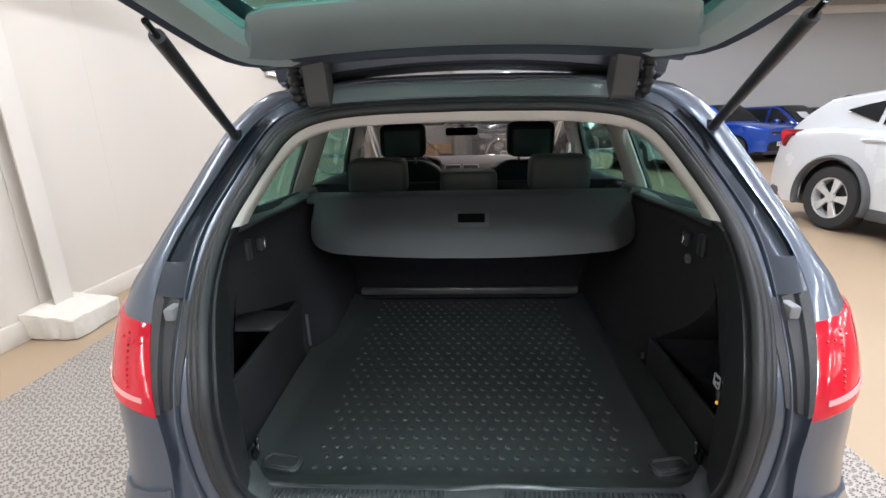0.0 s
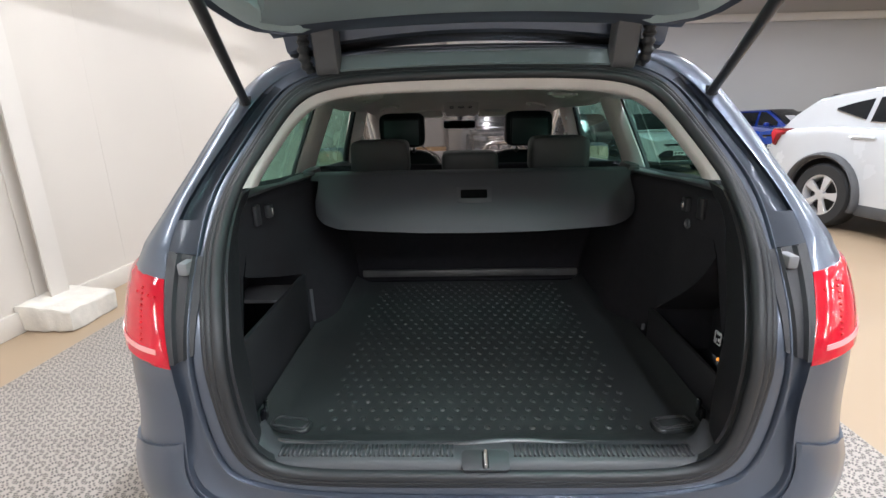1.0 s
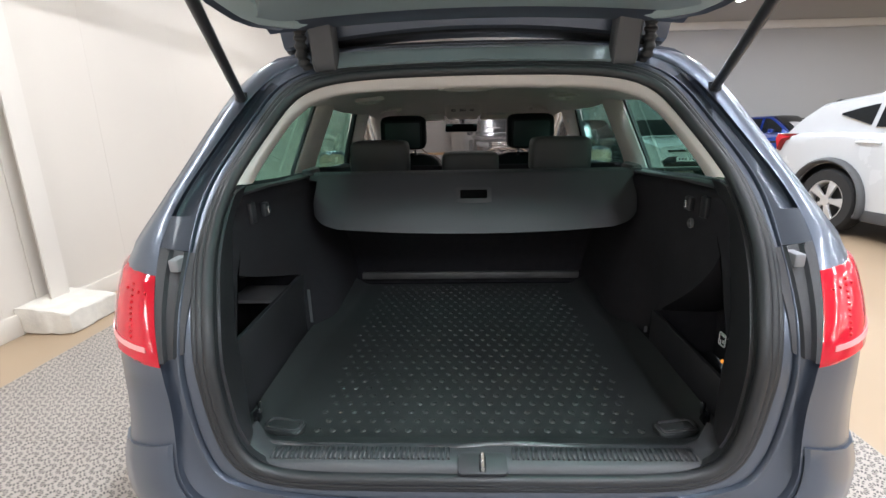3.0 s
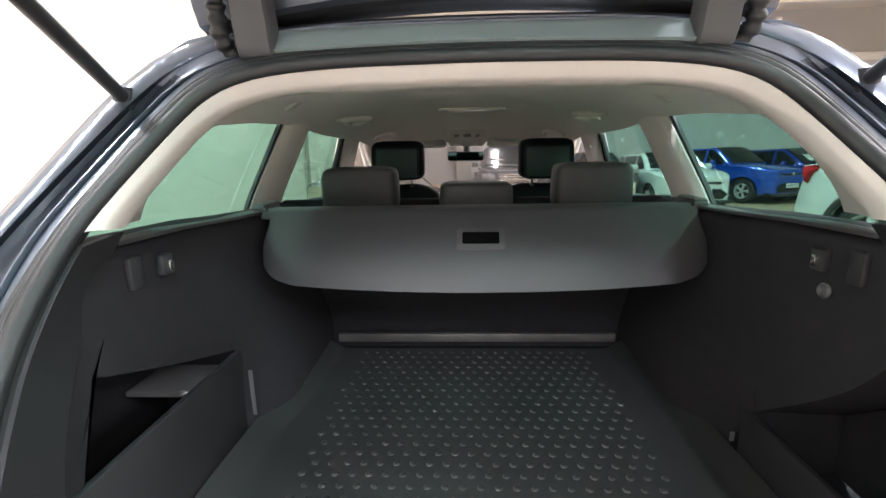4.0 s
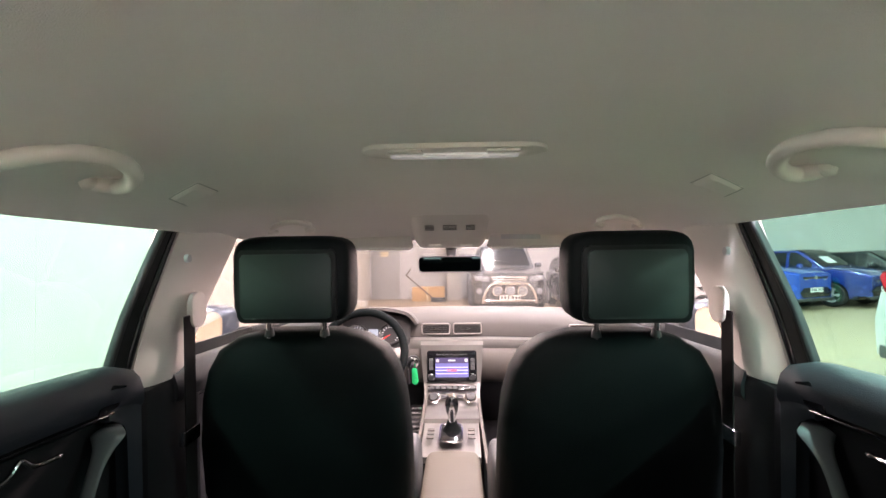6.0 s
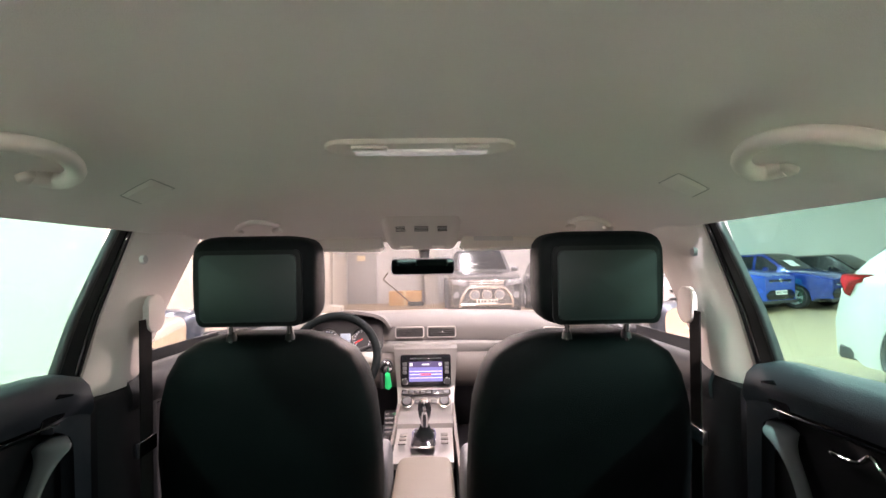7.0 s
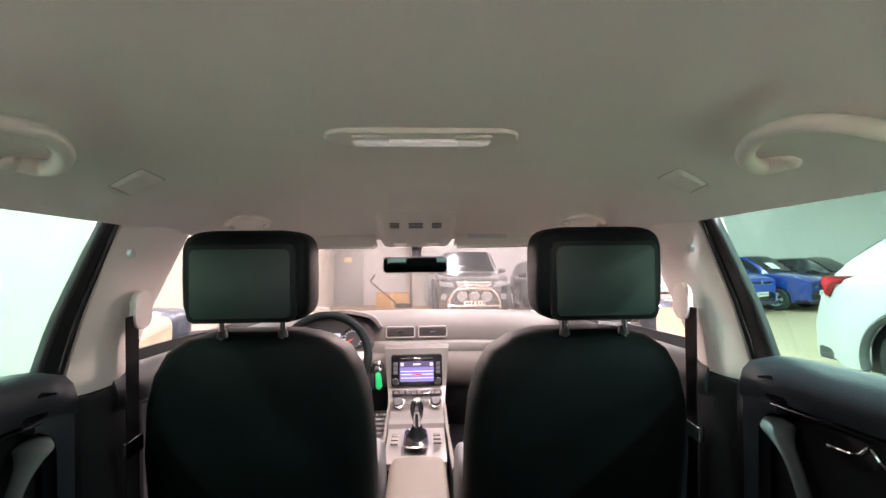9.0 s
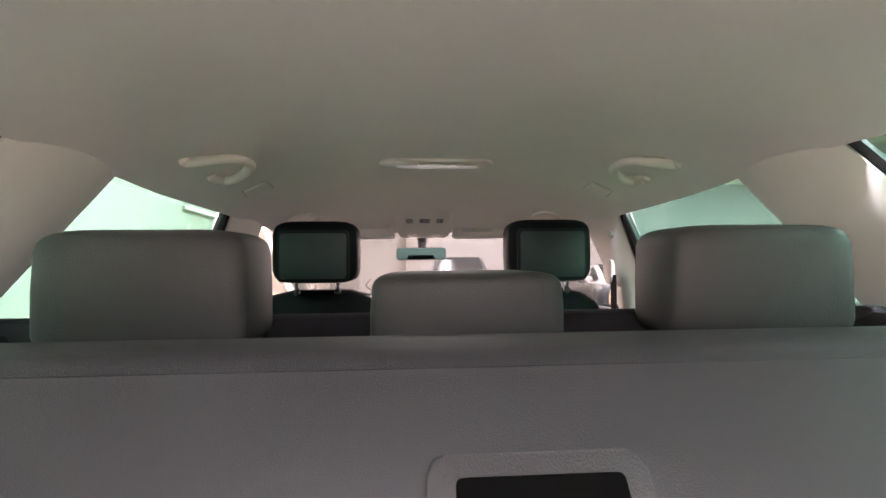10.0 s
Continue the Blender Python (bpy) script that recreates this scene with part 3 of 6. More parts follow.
def rear_trim():
    """One moulded band round the upper boot opening, down both rear pillars to the ledge."""
    row = [p for p in half_ring(SEAL_IN, 0.012) if p.z > 1.168]
    row.sort(key=lambda p: math.atan2(p.x, p.z - 1.1))
    rings = []
    for p in row:
        s = 1 if p.x > 0 else -1
        f = min(1, max(0, (p.z - 1.17) / (1.33 - 1.17)))
        zq = 1.138 + (1.366 - 1.138) * f
        # rounded rear edge of the side window
        q = Vector((s * (in_x(zq) + .004), 1.435 + 0.245 * f ** 1.9, zq))
        if abs(p.x) < .485:
            u = min(1, abs(p.x) / .485)
            x = p.x / .485 * .642
            y = 1.50 + 0.18 * u ** 5
            q = Vector((x * .99, y, head_z(x * .985, y) - 0.013))
        inw = Vector((-s * .55 * min(1, abs(p.x) / .4), 0, -max(0, (p.z - 1.32) / .08)))
        rings.append([p + Vector((0, -.006, 0)), p + inw * .004, p + Vector((0, .010, 0)) + inw * .015, p + Vector((0, .018, 0)) + inw * .018, p + Vector((0, .055, 0)) + inw * .018,
                      p.lerp(q, .35) + inw * .010, p.lerp(q, .55) + inw * .003, p.lerp(q, .8) - inw * .003, q])
    part("rear_trim", sheet(rings, 0.008), TRIM, car, "beige-grey plastic trim round the boot opening and rear pillars", sharp=60)


rear_trim()


def side_windows():
    def pane(name, edges, mat):
        for s in (1, -1):
            rings = []
            for k in range(9):
                f = k / 8
                rear, front, z0r, z0f, z1r, z1f = edges
                row = []
                for j in range(7):
                    g = j / 6
                    z0 = z0r + (z0f - z0r) * g
                    z1 = z1r + (z1f - z1r) * g
                    z = z0 + (z1 - z0) * f
                    y = (rear[0] + (rear[1] - rear[0]) * f) * (1 - g) + (front[0] + (front[1] - front[0]) * f) * g
                    row.append(Vector((s * (in_x(z) + 0.035), y, z)))
                rings.append(row)
            part(name, sheet(rings, 0.003), mat, car)
    pane("rear_side_window", ((1.28, 1.60), (1.98, 2.2), 1.075, 1.065, 1.40, 1.42), GLASS_TINT)
    pane("rear_door_window", ((2.1, 2.42), (2.90, 2.97), 1.06, 1.03, 1.42, 1.40), GLASS_TINT)
    pane("front_door_window", ((2.97, 3.0), (4.15, 3.45), 1.0, 0.95, 1.40, 1.32), GLASS_CLEAR)
    rings = []
    for f in np.linspace(0, 1, 8):
        y, z, w = 4.62 + (3.50 - 4.62) * f, 0.95 + (1.40 - 0.95) * f, 0.72 + (0.60 - 0.72) * f
        rings.append([Vector((w * u, y - 0.16 * abs(u) ** 2.2, z)) for u in np.linspace(-1, 1, 13)])
    part("windscreen", sheet(rings, 0.004), GLASS_CLEAR, car)
    for s in (1, -1):
        part("a_pillar", tube([(s * .735, 4.50, .95), (s * .70, 4.1, 1.12), (s * .645, 3.6, 1.30), (s * .60, 3.38, 1.36)], 0.045, 10), TRIM, car)
        part("a_pillar_skin", tube([(s * .775, 4.52, .97), (s * .74, 4.12, 1.145), (s * .68, 3.62, 1.33), (s * .63, 3.40, 1.395)], 0.042, 10), PAINT, car)


side_windows()


DOORBLACK = material("black_soft_door_plastic", (0.020, 0.022, 0.025), 0.5, 0, 0.2, 12, 0.3, 500)
DOORPAD = material("dark_grey_blue_door_pad", (0.022, 0.027, 0.036), 0.48, 0, 0.15, 10, 0.4, 500)
# Darker copy of DOORBLACK: shade in the recess and by the pillar put into colour.
DOORDEEP = material("door_plastic_darkened", (0.008, 0.008, 0.010), 0.6, 0, 0.2, 12, 0.3, 500, spec=0.3)


def door_panels():
    for s in (1, -1):
        for y0, y1, nm in ((2.10, 2.882, "rear_door_panel"), (3.0, 4.25, "front_door_panel")):
            pad, deep = [], []
            for y in np.linspace(y0, y1, 18):
                # the pad drops a little at its front end
                zb = belt(y) - .022 * max(0, (y - 2.79) / .10) ** 2 * (y < 2.95) - .045 * (y > 2.95)
                pad.append([Vector((s * (0.725 + dx), y, z)) for dx, z in ((0.03, zb - 0.02), (0.0, zb), (-0.02, zb + .005), (-0.042, zb + 0.002), (-0.058, zb - 0.014), (-0.066, zb - 0.040), (-0.066, zb - 0.062), (-0.058, zb - 0.078), (-0.035, zb - 0.086))])
                deep.append([Vector((s * (0.725 + dx), y, z)) for dx, z in ((-0.035, zb - 0.084), (-0.012, zb - 0.10), (-0.006, zb - 0.30), (-0.04, zb - 0.36), (-0.062, zb - 0.40), (-0.062, zb - 0.46), (-0.01, zb - 0.55), (0.0, zb - 0.75))])
            pn = part(nm, sheet(pad, 0.010), DOORPAD if y0 < 3 else DOORBLACK, car, "dark soft padded door top")
            part("recess", sheet(deep, 0.010), DOORDEEP, pn, "recess below the door pad, shade put into its black")
            if y0 < 3:
                # upright front end of the panel, rounded into the pad
                out = [(2.840, .52), (2.882, .52), (2.882, .985), (2.79, .985), (2.79, .965), (2.816, .960), (2.832, .948), (2.840, .928)]
                part("front_border", prism(out, Matrix.Translation((s * .69, 0, 0)) @ Matrix(((0, 0, -s, 0), (1, 0, 0, 0), (0, 1, 0, 0), (0, 0, 0, 1))), .026, .004), DOORPAD, pn)
                part("pad_seam", tube([(s * .6625, y, belt(y) - .083) for y in np.linspace(2.3, 2.80, 9)], .0016, 6), BLACK_GLOSS, pn)
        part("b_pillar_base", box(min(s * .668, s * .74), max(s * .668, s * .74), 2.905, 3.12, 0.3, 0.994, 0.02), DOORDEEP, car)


door_panels()
part("cabin_floor", box(-.72, .72, 2.1, 4.5, 0.27, 0.33, 0.01), CARPET, car)


def ledge_z(y):
    """Height of the ledge under the rear side windows."""
    return lerp_table([(1.0, 1.160), (1.22, 1.152), (1.43, 1.147), (1.66, 1.132), (1.93, 1.120)], y)


def boot_lining():
    """Black felt sides with the wheel arches, ledge under the windows, floor and seat base."""
    for s in (1, -1):
        rings = []
        top = .822 if s < 0 else .722
        far, high = (1.545, .965) if s < 0 else (1.46, 1.0)
        ys = sorted(set([round(v, 4) for v in np.linspace(0.97, 2.12, 40)] + [1.098, 1.102, far - .002, far + .002]))
        for y in ys:
            arch = 0.07 * max(0, min(1, (y - 1.50) / 0.25))
            arch = arch * arch * (3 - 2 * arch / .07) / .07 if arch else 0
            zt = ledge_z(y) - 0.006
            row = [Vector((s * (.69), y, zt)), Vector((s * .62, y, zt - 0.002)), Vector((s * .59, y, zt - 0.016))]
            inside = 1.10 < y < far
            cut = high + (top + .004 - high) * (y - 1.10) / (far - 1.10) if inside else .80
            zs = [zt - .03 - (zt - .03 - cut - .003) * k / 6 for k in range(7)] + [cut - .003] + [cut - .003 - (cut - .003 - .585) * k / 8 for k in range(1, 9)]
            for k, z in enumerate(zs):
                low = max(0, (0.95 - z) / 0.35)
                x = 0.580 - arch * min(1, low * 1.3) + (.185 if inside and k > 6 else 0)
                row.append(Vector((s * x, y, z)))
            f = (2.12 - y) / (2.12 - 0.97)
            rings.append([Vector((p.x, 2.12 - f * (2.12 - 0.07 - rear_y(p.z)), p.z)) for p in row])
        part("boot_side_lining", sheet(rings, 0.008), CARPET, car, "black felt boot side lining", sharp=50)
        # moulded ledge under the window
        rings = []
        for y in np.linspace(1.25, 1.93, 16):
            zt = ledge_z(y)
            rings.append([Vector((s * x, y, z)) for x, z in ((.586, zt - .006), (.588, zt), (.596, zt + .002), (.65, zt - .003), (.712, zt - .008))])
        part("window_ledge", sheet(rings, 0.003), LEDGE, car, "dark moulded ledge under the rear side window")
        # low panel that closes the side pocket
        part("pocket_panel", box(min(s * .572, s * .587), max(s * .572, s * .587), 1.06, far + .02, .60, top, 0.005), PANELBLACK, car, "black felted panel that closes the side pocket")
        if s < 0:
            part("pocket_shelf", box(min(s * .592, s * .76), max(s * .592, s * .76), 1.412, 1.543, .778, .79, 0.003), STOPGREY, car, "grey shelf in the side pocket")
        part("pocket_hinge", box(min(s * .556, s * .566), max(s * .556, s * .566), far + .022, far + .024, .64, top - .06), GREYPL, car, "thin seam beside the pocket panel")
        # rear end of the lining behind the seal
        inn = [p for p in half_ring(SEAL_IN, 0.02) if p.x * s > 0.3 and 0.655 < p.z < 1.175]
        inn.sort(key=lambda p: p.z)
        part("rear_corner_trim", sheet([inn, [Vector((p.x + s * .012, p.y + 0.04, p.z)) for p in inn], [Vector((s * max(abs(p.x) + .03, .548), p.y + 0.12, p.z - .03 * (p.z < .74))) for p in inn]], 0.006), BLACK, car)
    part("boot_floor", box(-.60, .60, .95, 2.12, .56, .585, 0.004), CARPET, car)
    part("seat_base_rail", box(-.485, .495, 2.07, 2.09, .612, .645, 0.006), RAIL, car, "scuffed bare metal rail at the seat base")
    part("rear_seat_back_panel", box(-.66, .66, 2.10, 2.14, .58, 1.12, 0.01), CARPET, car)
    rings = [[Vector((x, y, z)) for y, z in ((.968, .615), (.966, .632), (.955, .637), (.925, .640), (.902, .636), (.890, .626), (.886, .606))] for x in np.linspace(-.51, .51, 35)]
    rings = [[p + Vector((0, .035 * max(0, (abs(p.x) - .45) / .06) ** 2, .030 * max(0, (abs(p.x) - .45) / .06) ** 2)) for p in r] for r in rings]
    ob = part("sill_plate", sheet(rings, 0.004), SILL, car, "ribbed dark grey plastic loading sill")
    t = box(-.0026, .0026, .908, .940, .637, .6425)
    t.verts.index_update()
    scatter("ribs", t, [Matrix.Translation((-.445 + i * 0.0105, 0, 0)) for i in range(86) if abs(-.445 + i * .0105 - .004) > .062], SILL, ob)
    # latch in the middle of the sill
    lm = pose(.004, .900, .630, 24)
    la = part("latch", prism(rounded(.102, .044, .008), lm, 0.010, 0.002), BLACK, car, "black boot latch plate")
    part("hook_slot", prism(rounded(.014, .036, .004), lm @ Matrix.Translation((0, 0, .0095)), 0.001), BLACK_GLOSS, la)
    part("striker", tube([lm @ Vector(v) for v in ((0, -.016, .008), (0, -.014, .022), (0, .014, .022), (0, .016, .008))], .0042, 8), CHROME, la, "bright steel striker")


SILL = material("charcoal_sill_plastic", (0.055, 0.056, 0.06), 0.42, 0, 0.15, 15, 0.3, 700)
LEDGE = material("dark_moulded_ledge", (0.055, 0.052, 0.058), 0.55, 0, 0.1, 12, 0.3, 600)
PANELBLACK = material("black_moulded_panel", (0.022, 0.022, 0.025), 0.6, 0, 0.2, 14, 0.4, 500)
RAIL = material("scuffed_dark_metal", (0.16, 0.155, 0.15), 0.45, 0.5, 0.6, 7)
boot_lining()


def rear_bumper():
    rings = []
    for z, dy, w in ((0.22, 0.06, .66), (0.30, 0.0, .70), (0.40, -0.03, .72), (0.46, -0.035, .72), (0.492, -0.03, .72), (0.50, -0.005, .71), (0.50, 0.05, .70)):
        rings.append([Vector((w * math.sin(u * math.pi / 2), 0.86 + dy + 0.36 * (1 - math.cos(u * math.pi / 2)) ** 2.2, z)) for u in np.linspace(-1, 1, 49)])
    part("rear_bumper", sheet(rings, 0.006), PAINT, car, "grey-blue painted rear bumper")
    cr, ed = half_ring(CREASE), edge_ring()
    for s in (1, -1):
        k = [i for i in range(len(cr)) if cr[i].x * s > .45 and .45 < cr[i].z < .70]
        k.sort(key=lambda i: cr[i].z)
        rings = [[corner(cr[i], ed[i], g, o + .004 * (j < len(k) - 1)) for g, o in ((.02, .0), (.05, .006), (.2, .008), (.4, .008), (.6, .008), (.8, .008), (1.0, .008), (1.15, .006))] for j, i in enumerate(k)]
        part("bumper_corner", sheet(rings, 0.006), PAINT, car)


rear_bumper()


def tail_lamps():
    cr, ed = half_ring(CREASE), edge_ring()

    def at(r, z, s):
        k = sorted((p for p in r if p.x * s > .3), key=lambda p: p.z)
        zs = [(p.z, p.x) for p in k]
        ys = [(p.z, p.y) for p in k]
        return Vector((lerp_table(zs, z), lerp_table(ys, z), z))
    for s in (1, -1):
        grid = []
        for k in range(17):
            f = k / 16
            row = []
            for j in range(15):
                g = j / 14
                z = (0.862 + .042 * g) * (1 - f) + (1.022 + .03 * g) * f
                p = corner(at(cr, z, s), at(ed, z, s), g * 1.04, .009 if 0 < j and 0 < k < 16 else .002)
                row.append(p)
            grid.append(row)
        lamp = part("tail_lamp", sheet(grid, 0.010), RED, car, "red tail lamp lens")
        part("lamp_strip", sheet([[r + Vector((s * .001, -0.003, 0)) for r in row[1:]] for row in grid[3:5]], 0.002), PALE, lamp, "pale strip across the lamp")
        # rows of small diodes behind the lens
        t = bmesh.new()
        bmesh.ops.create_icosphere(t, subdivisions=1, radius=0.0035)
        t.verts.index_update()
        mats = [Matrix.Translation(grid[k][j] + Vector((0, -0.001, 0))) for k in range(5, 15) for j in (3,)] + [Matrix.Translation(grid[13][j] + Vector((0, -0.001, 0))) for j in (1, 2, 4)]
        scatter("diodes", t, mats, RED_DARK, lamp, "dark red lamp diodes")


tail_lamps()


# Teal tint in this grey stands in for light through the green glass.
GATEPL = material("gate_plastic_tinted_teal", (0.37, 0.46, 0.47), 0.42, 0, 0.12, 10, 0.25, 600)


def tailgate():
    """Swung up over the opening; its inner side faces down."""
    hinge, ang = Vector((0, 1.335, 1.578)), radians(24)

    def place(x, d, h):
        """d along the gate from the hinge, h off its inner face; the gate sags a little to its sides."""
        h = h - 0.05 * (x / .55) ** 2
        return Vector((x, hinge.y - d * math.cos(ang) + h * math.sin(ang), hinge.z + d * math.sin(ang) + h * math.cos(ang)))

    def half(d):
        return lerp_table([(0, .47), (.02, .515), (.06, .55), (.12, .575), (.2, .595), (.35, .63), (.6, .70), (1, .76)], d)
    ds = np.linspace(0, 0.95, 30)
    # painted rim beside the roof
    rings = [[place(x, d + 0.02 * (x / .5) ** 2, h) for x in np.linspace(-.50, .50, 17)] for d, h in ((.03, .006), (-.005, -.006), (-.035, -.004), (-.05, .02), (-.04, .05), (.06, .085))]
    g = part("tailgate", sheet(rings, 0.005), PAINT, car, "raised tailgate with green-tinted rear window")
    # folded edge and its rubber seal, down to the roof
    xs = np.linspace(-.50, .50, 17)
    rows = [[Vector((x, y + .03 * (x / .5) ** 2, z - .04 * (x / .5) ** 2)) for x in xs] for y, z in ((1.37, 1.597), (1.378, 1.575), (1.390, 1.552), (1.408, 1.546))]
    part("gate_edge", sheet(rows, 0.004), PAINT, g)
    rows = [[Vector((x, y + .03 * (x / .5) ** 2, z - .04 * (x / .5) ** 2)) for x in xs] for y, z in ((1.40, 1.553), (1.405, 1.547), (1.418, 1.541), (1.428, 1.543), (1.440, 1.537), (1.452, 1.532))]
    part("gate_seal", sheet(rows, 0.004), RUBBER, g, "black rubber strip along the tailgate edge")
    # lining round the glass
    for s in (1, -1):
        rings = [[place(s * (half(d) - .085), d, 0.02), place(s * (half(d) - .075), d, -0.004), place(s * (half(d) - .045), d, -0.012), place(s * (half(d) - .018), d, -0.008), place(s * (half(d) - .012), d, 0.012), place(s * (half(d) - .09), d, 0.04)] for d in ds]
        part("side_bar", loft(rings), GATEPL, g, "grey plastic frame lining, teal glass light put into its colour")
        rings = [[place(s * (half(d) - .014), d, -0.004), place(s * half(d), d, -0.010), place(s * (half(d) + .012), d, 0.008), place(s * half(d), d, 0.05), place(s * (half(d) - .10), d, 0.075)] for d in ds]
        part("outer_rim", sheet(rings, 0.004), PAINT, g)
    rings = []
    for x in np.linspace(-.5, .5, 25):
        c = 0.018 * (x / .5) ** 2
        e = 0.165 + 0.022 * (x / .5) ** 2 - 0.10 * max(0, (abs(x) - .43) / .07) ** 2
        rings.append([place(x, 0.004 + c, 0.02), place(x, 0.010 + c, -0.006), place(x, 0.05 + c, -0.012), place(x, e - .03, -0.010), place(x, e, 0.012), place(x, e - .01, 0.03)])
    part("upper_bar", loft(rings), HEADER, g, "frame bar in the lightened grey-blue body paint")
    rings = [[place(x, d, 0.026) for x in np.linspace(-half(d) + .06, half(d) - .06, 13)] for d in np.linspace(.12, .66, 9)]
    part("rear_window", sheet(rings, 0.004), GLASS_TINT, g)
    rings = [[place(x, d, h) for x in np.linspace(-.70, .70, 13)] for d, h in ((.62, .02), (.64, -.01), (.95, -.06), (1.05, -.04), (1.05, .1))]
    part("lower_panel", sheet(rings, 0.03), BLACK, g, "black lower tailgate lining")
    for s in (1, -1):
        arc = spline([(0, 1.405, 1.438), (0, 1.372, 1.452), (0, 1.358, 1.50), (0, 1.345, 1.55), (0, 1.315, 1.585), (0, 1.27, 1.60)], 16)
        bm = loft([[p + Vector((s * .380 + dx, dy, dz)) for dx, dy, dz in ((-.033, .0, 0), (-.027, -.009, -.003), (.027, -.009, -.003), (.033, 0, 0), (.033, .03, .012), (-.033, .03, .012))] for p in arc])
        hc = part("hinge_cover", bm, GREYPL, car, "dark grey plastic hinge cover")
        bm = loft([[p + Vector((s * .380 + dx, dy, dz)) for dx, dy, dz in ((-.041, .0, 0), (-.036, -.012, -.004), (.036, -.012, -.004), (.041, 0, 0), (.041, .03, .012), (-.041, .03, .012))] for p in arc[10:]])
        part("collar", bm, GREYPL, hc)
        part("lower_roll", tube([arc[1] + Vector((s * .380 + dx, -.002, -.002)) for dx in (-.033, 0, .033)], .015, 14), GREYPL, hc)
        pts = spline([(s * .425, 1.40, 1.445), (s * .438, 1.372, 1.475), (s * .436, 1.358, 1.52), (s * .432, 1.345, 1.56), (s * .43, 1.33, 1.60)], 40)
        part("cable_sleeve", tube(pts, [0.0165 if i % 4 < 2 else 0.0125 for i in range(40)], 10), RUBBER, car, "ribbed black rubber cable sleeve")
        a, b = Vector((s * .588, 1.32, 1.378)), Vector((s * STRUT[0], STRUT[1], STRUT[2]))
        st = part("gas_strut", tube([a, a.lerp(b, .12), a.lerp(b, .93)], 0.011, 12), BLACK, car, "black gas strut")
        part("rod", tube([a.lerp(b, .92), b], 0.005, 8), BLACK_GLOSS, st)
        part("ball_end", lathe([(0, -.02), (.014, -.018), (.018, 0), (.014, .018), (0, .02)], 12, m=Matrix.Translation(a)), BLACK, st)


STRUT = (.42, .78, 1.56)
tailgate()


def opening_details():
    for s in (1, -1):
        b = part("rubber_stop", box(s * .628 - .011, s * .628 + .011, .985, 1.03, 1.030, 1.058, 0.005), STOPGREY, car, "grey rubber stop")
    # fastening eyes at the seat base
    for s in (1, -1):
        e = part("lashing_eye", box(s * .54 - .016, s * .54 + .016, 1.985, 2.01, .597, .628, 0.006), GREYPL, car, "lashing eye in the boot corner")
        part("ring", tube([(s * .533 + .016 * math.cos(a), 1.975 + .01 * math.sin(a), .648 + .015 * math.sin(a)) for a in np.linspace(0, 2 * math.pi, 17)[:-1]], .004, 8, loop=True), CHROME, e, "chrome ring")
    # hooks and socket on the sides
    for s in (1, -1):
        h = part("bag_hook", box(s * .572 - .008, s * .572 + .008, 1.318, 1.346, 1.075, 1.112, 0.004), BLACK, car)
        part("hook_tip", box(s * .562 - .004, s * .562 + .004, 1.326, 1.338, 1.082, 1.102, 0.003), CHROME, h, "bright hook tip")
        part("hook_bracket", box(s * .574 - .006, s * .574 + .006, 1.243, 1.272, 1.07, 1.125, 0.004), BLACK, car)
    soc = part("socket", lathe([(.0, .0), (.012, 0), (.014, .004), (.011, .008), (.009, .002), (0, .002)], 20, m=Matrix.Translation((.578, 1.316, 1.043)) @ pose(0, 0, 0, 0, -90)), GREYPL, car, "round grey socket")
    part("orange_dot", lathe([(0, 0), (.005, 0), (.004, .003), (0, .004)], 12, m=Matrix.Translation((.574, 1.085, .765)) @ pose(0, 0, 0, 0, -90)), ORANGE, car, "small glowing orange dot")
    for s in (1, -1):
        part("corner_clip", box(s * .535 - .006, s * .535 + .006, 1.062, 1.074, .635, .668, 0.004), CHROME, car, "small bright clip in the boot corner")
        part("clip_base", prism([(0, 0), (.03, 0), (.022, .03), (.004, .034)], Matrix.Translation((s * .548, 1.05, .612)) @ Matrix(((0, 0, -s, 0), (1, 0, 0, 0), (0, 1, 0, 0), (0, 0, 0, 1))), .012, .003), BLACK_GLOSS, car)
    # white symbol: an outlined box with marks beside it
    sy = Matrix.Translation((.5735, 1.098, .815)) @ Matrix(((0, 0, -1, 0), (1, 0, 0, 0), (0, 1, 0, 0), (0, 0, 0, 1)))
    st = part("pictogram", tube([sy @ Vector((x, y, .001)) for x, y in rounded(.024, .030, .003)], .0014, 6, loop=True), PALEGREY, car, "small white pictogram")
    for x, y, w, h in ((0, .010, .014, .004), (-.004, -.004, .006, .008), (.006, -.008, .004, .010), (-.024, .012, .008, .004), (-.024, .0, .003, .008), (-.026, -.012, .008, .003)):
        part("mark", prism(rounded(w, h, .001), sy @ Matrix.Translation((x, y, 0)), .0012), PALEGREY, st)


ORANGE = material("glowing_orange", (0.8, 0.25, 0.02), 0.3, emit=(1, .35, .05), strength=0.6)
PALEGREY = material("white_print", (0.6, 0.6, 0.6), 0.6)
opening_details()


# ---- in the boot ----
HOLEBLACK = material("black_for_slot_depth", (0.004, 0.004, 0.004), 0.9, 0, 0.1, 10, spec=0.03)
ROLLER = material("dark_vinyl_housing", (0.042, 0.042, 0.046), 0.55, 0, 0.15, 10, 0.4, 800)
FRAMEGREY = material("mid_grey_plastic", (0.055, 0.055, 0.058), 0.5, 0, 0.1, 15, 0.3, 700)


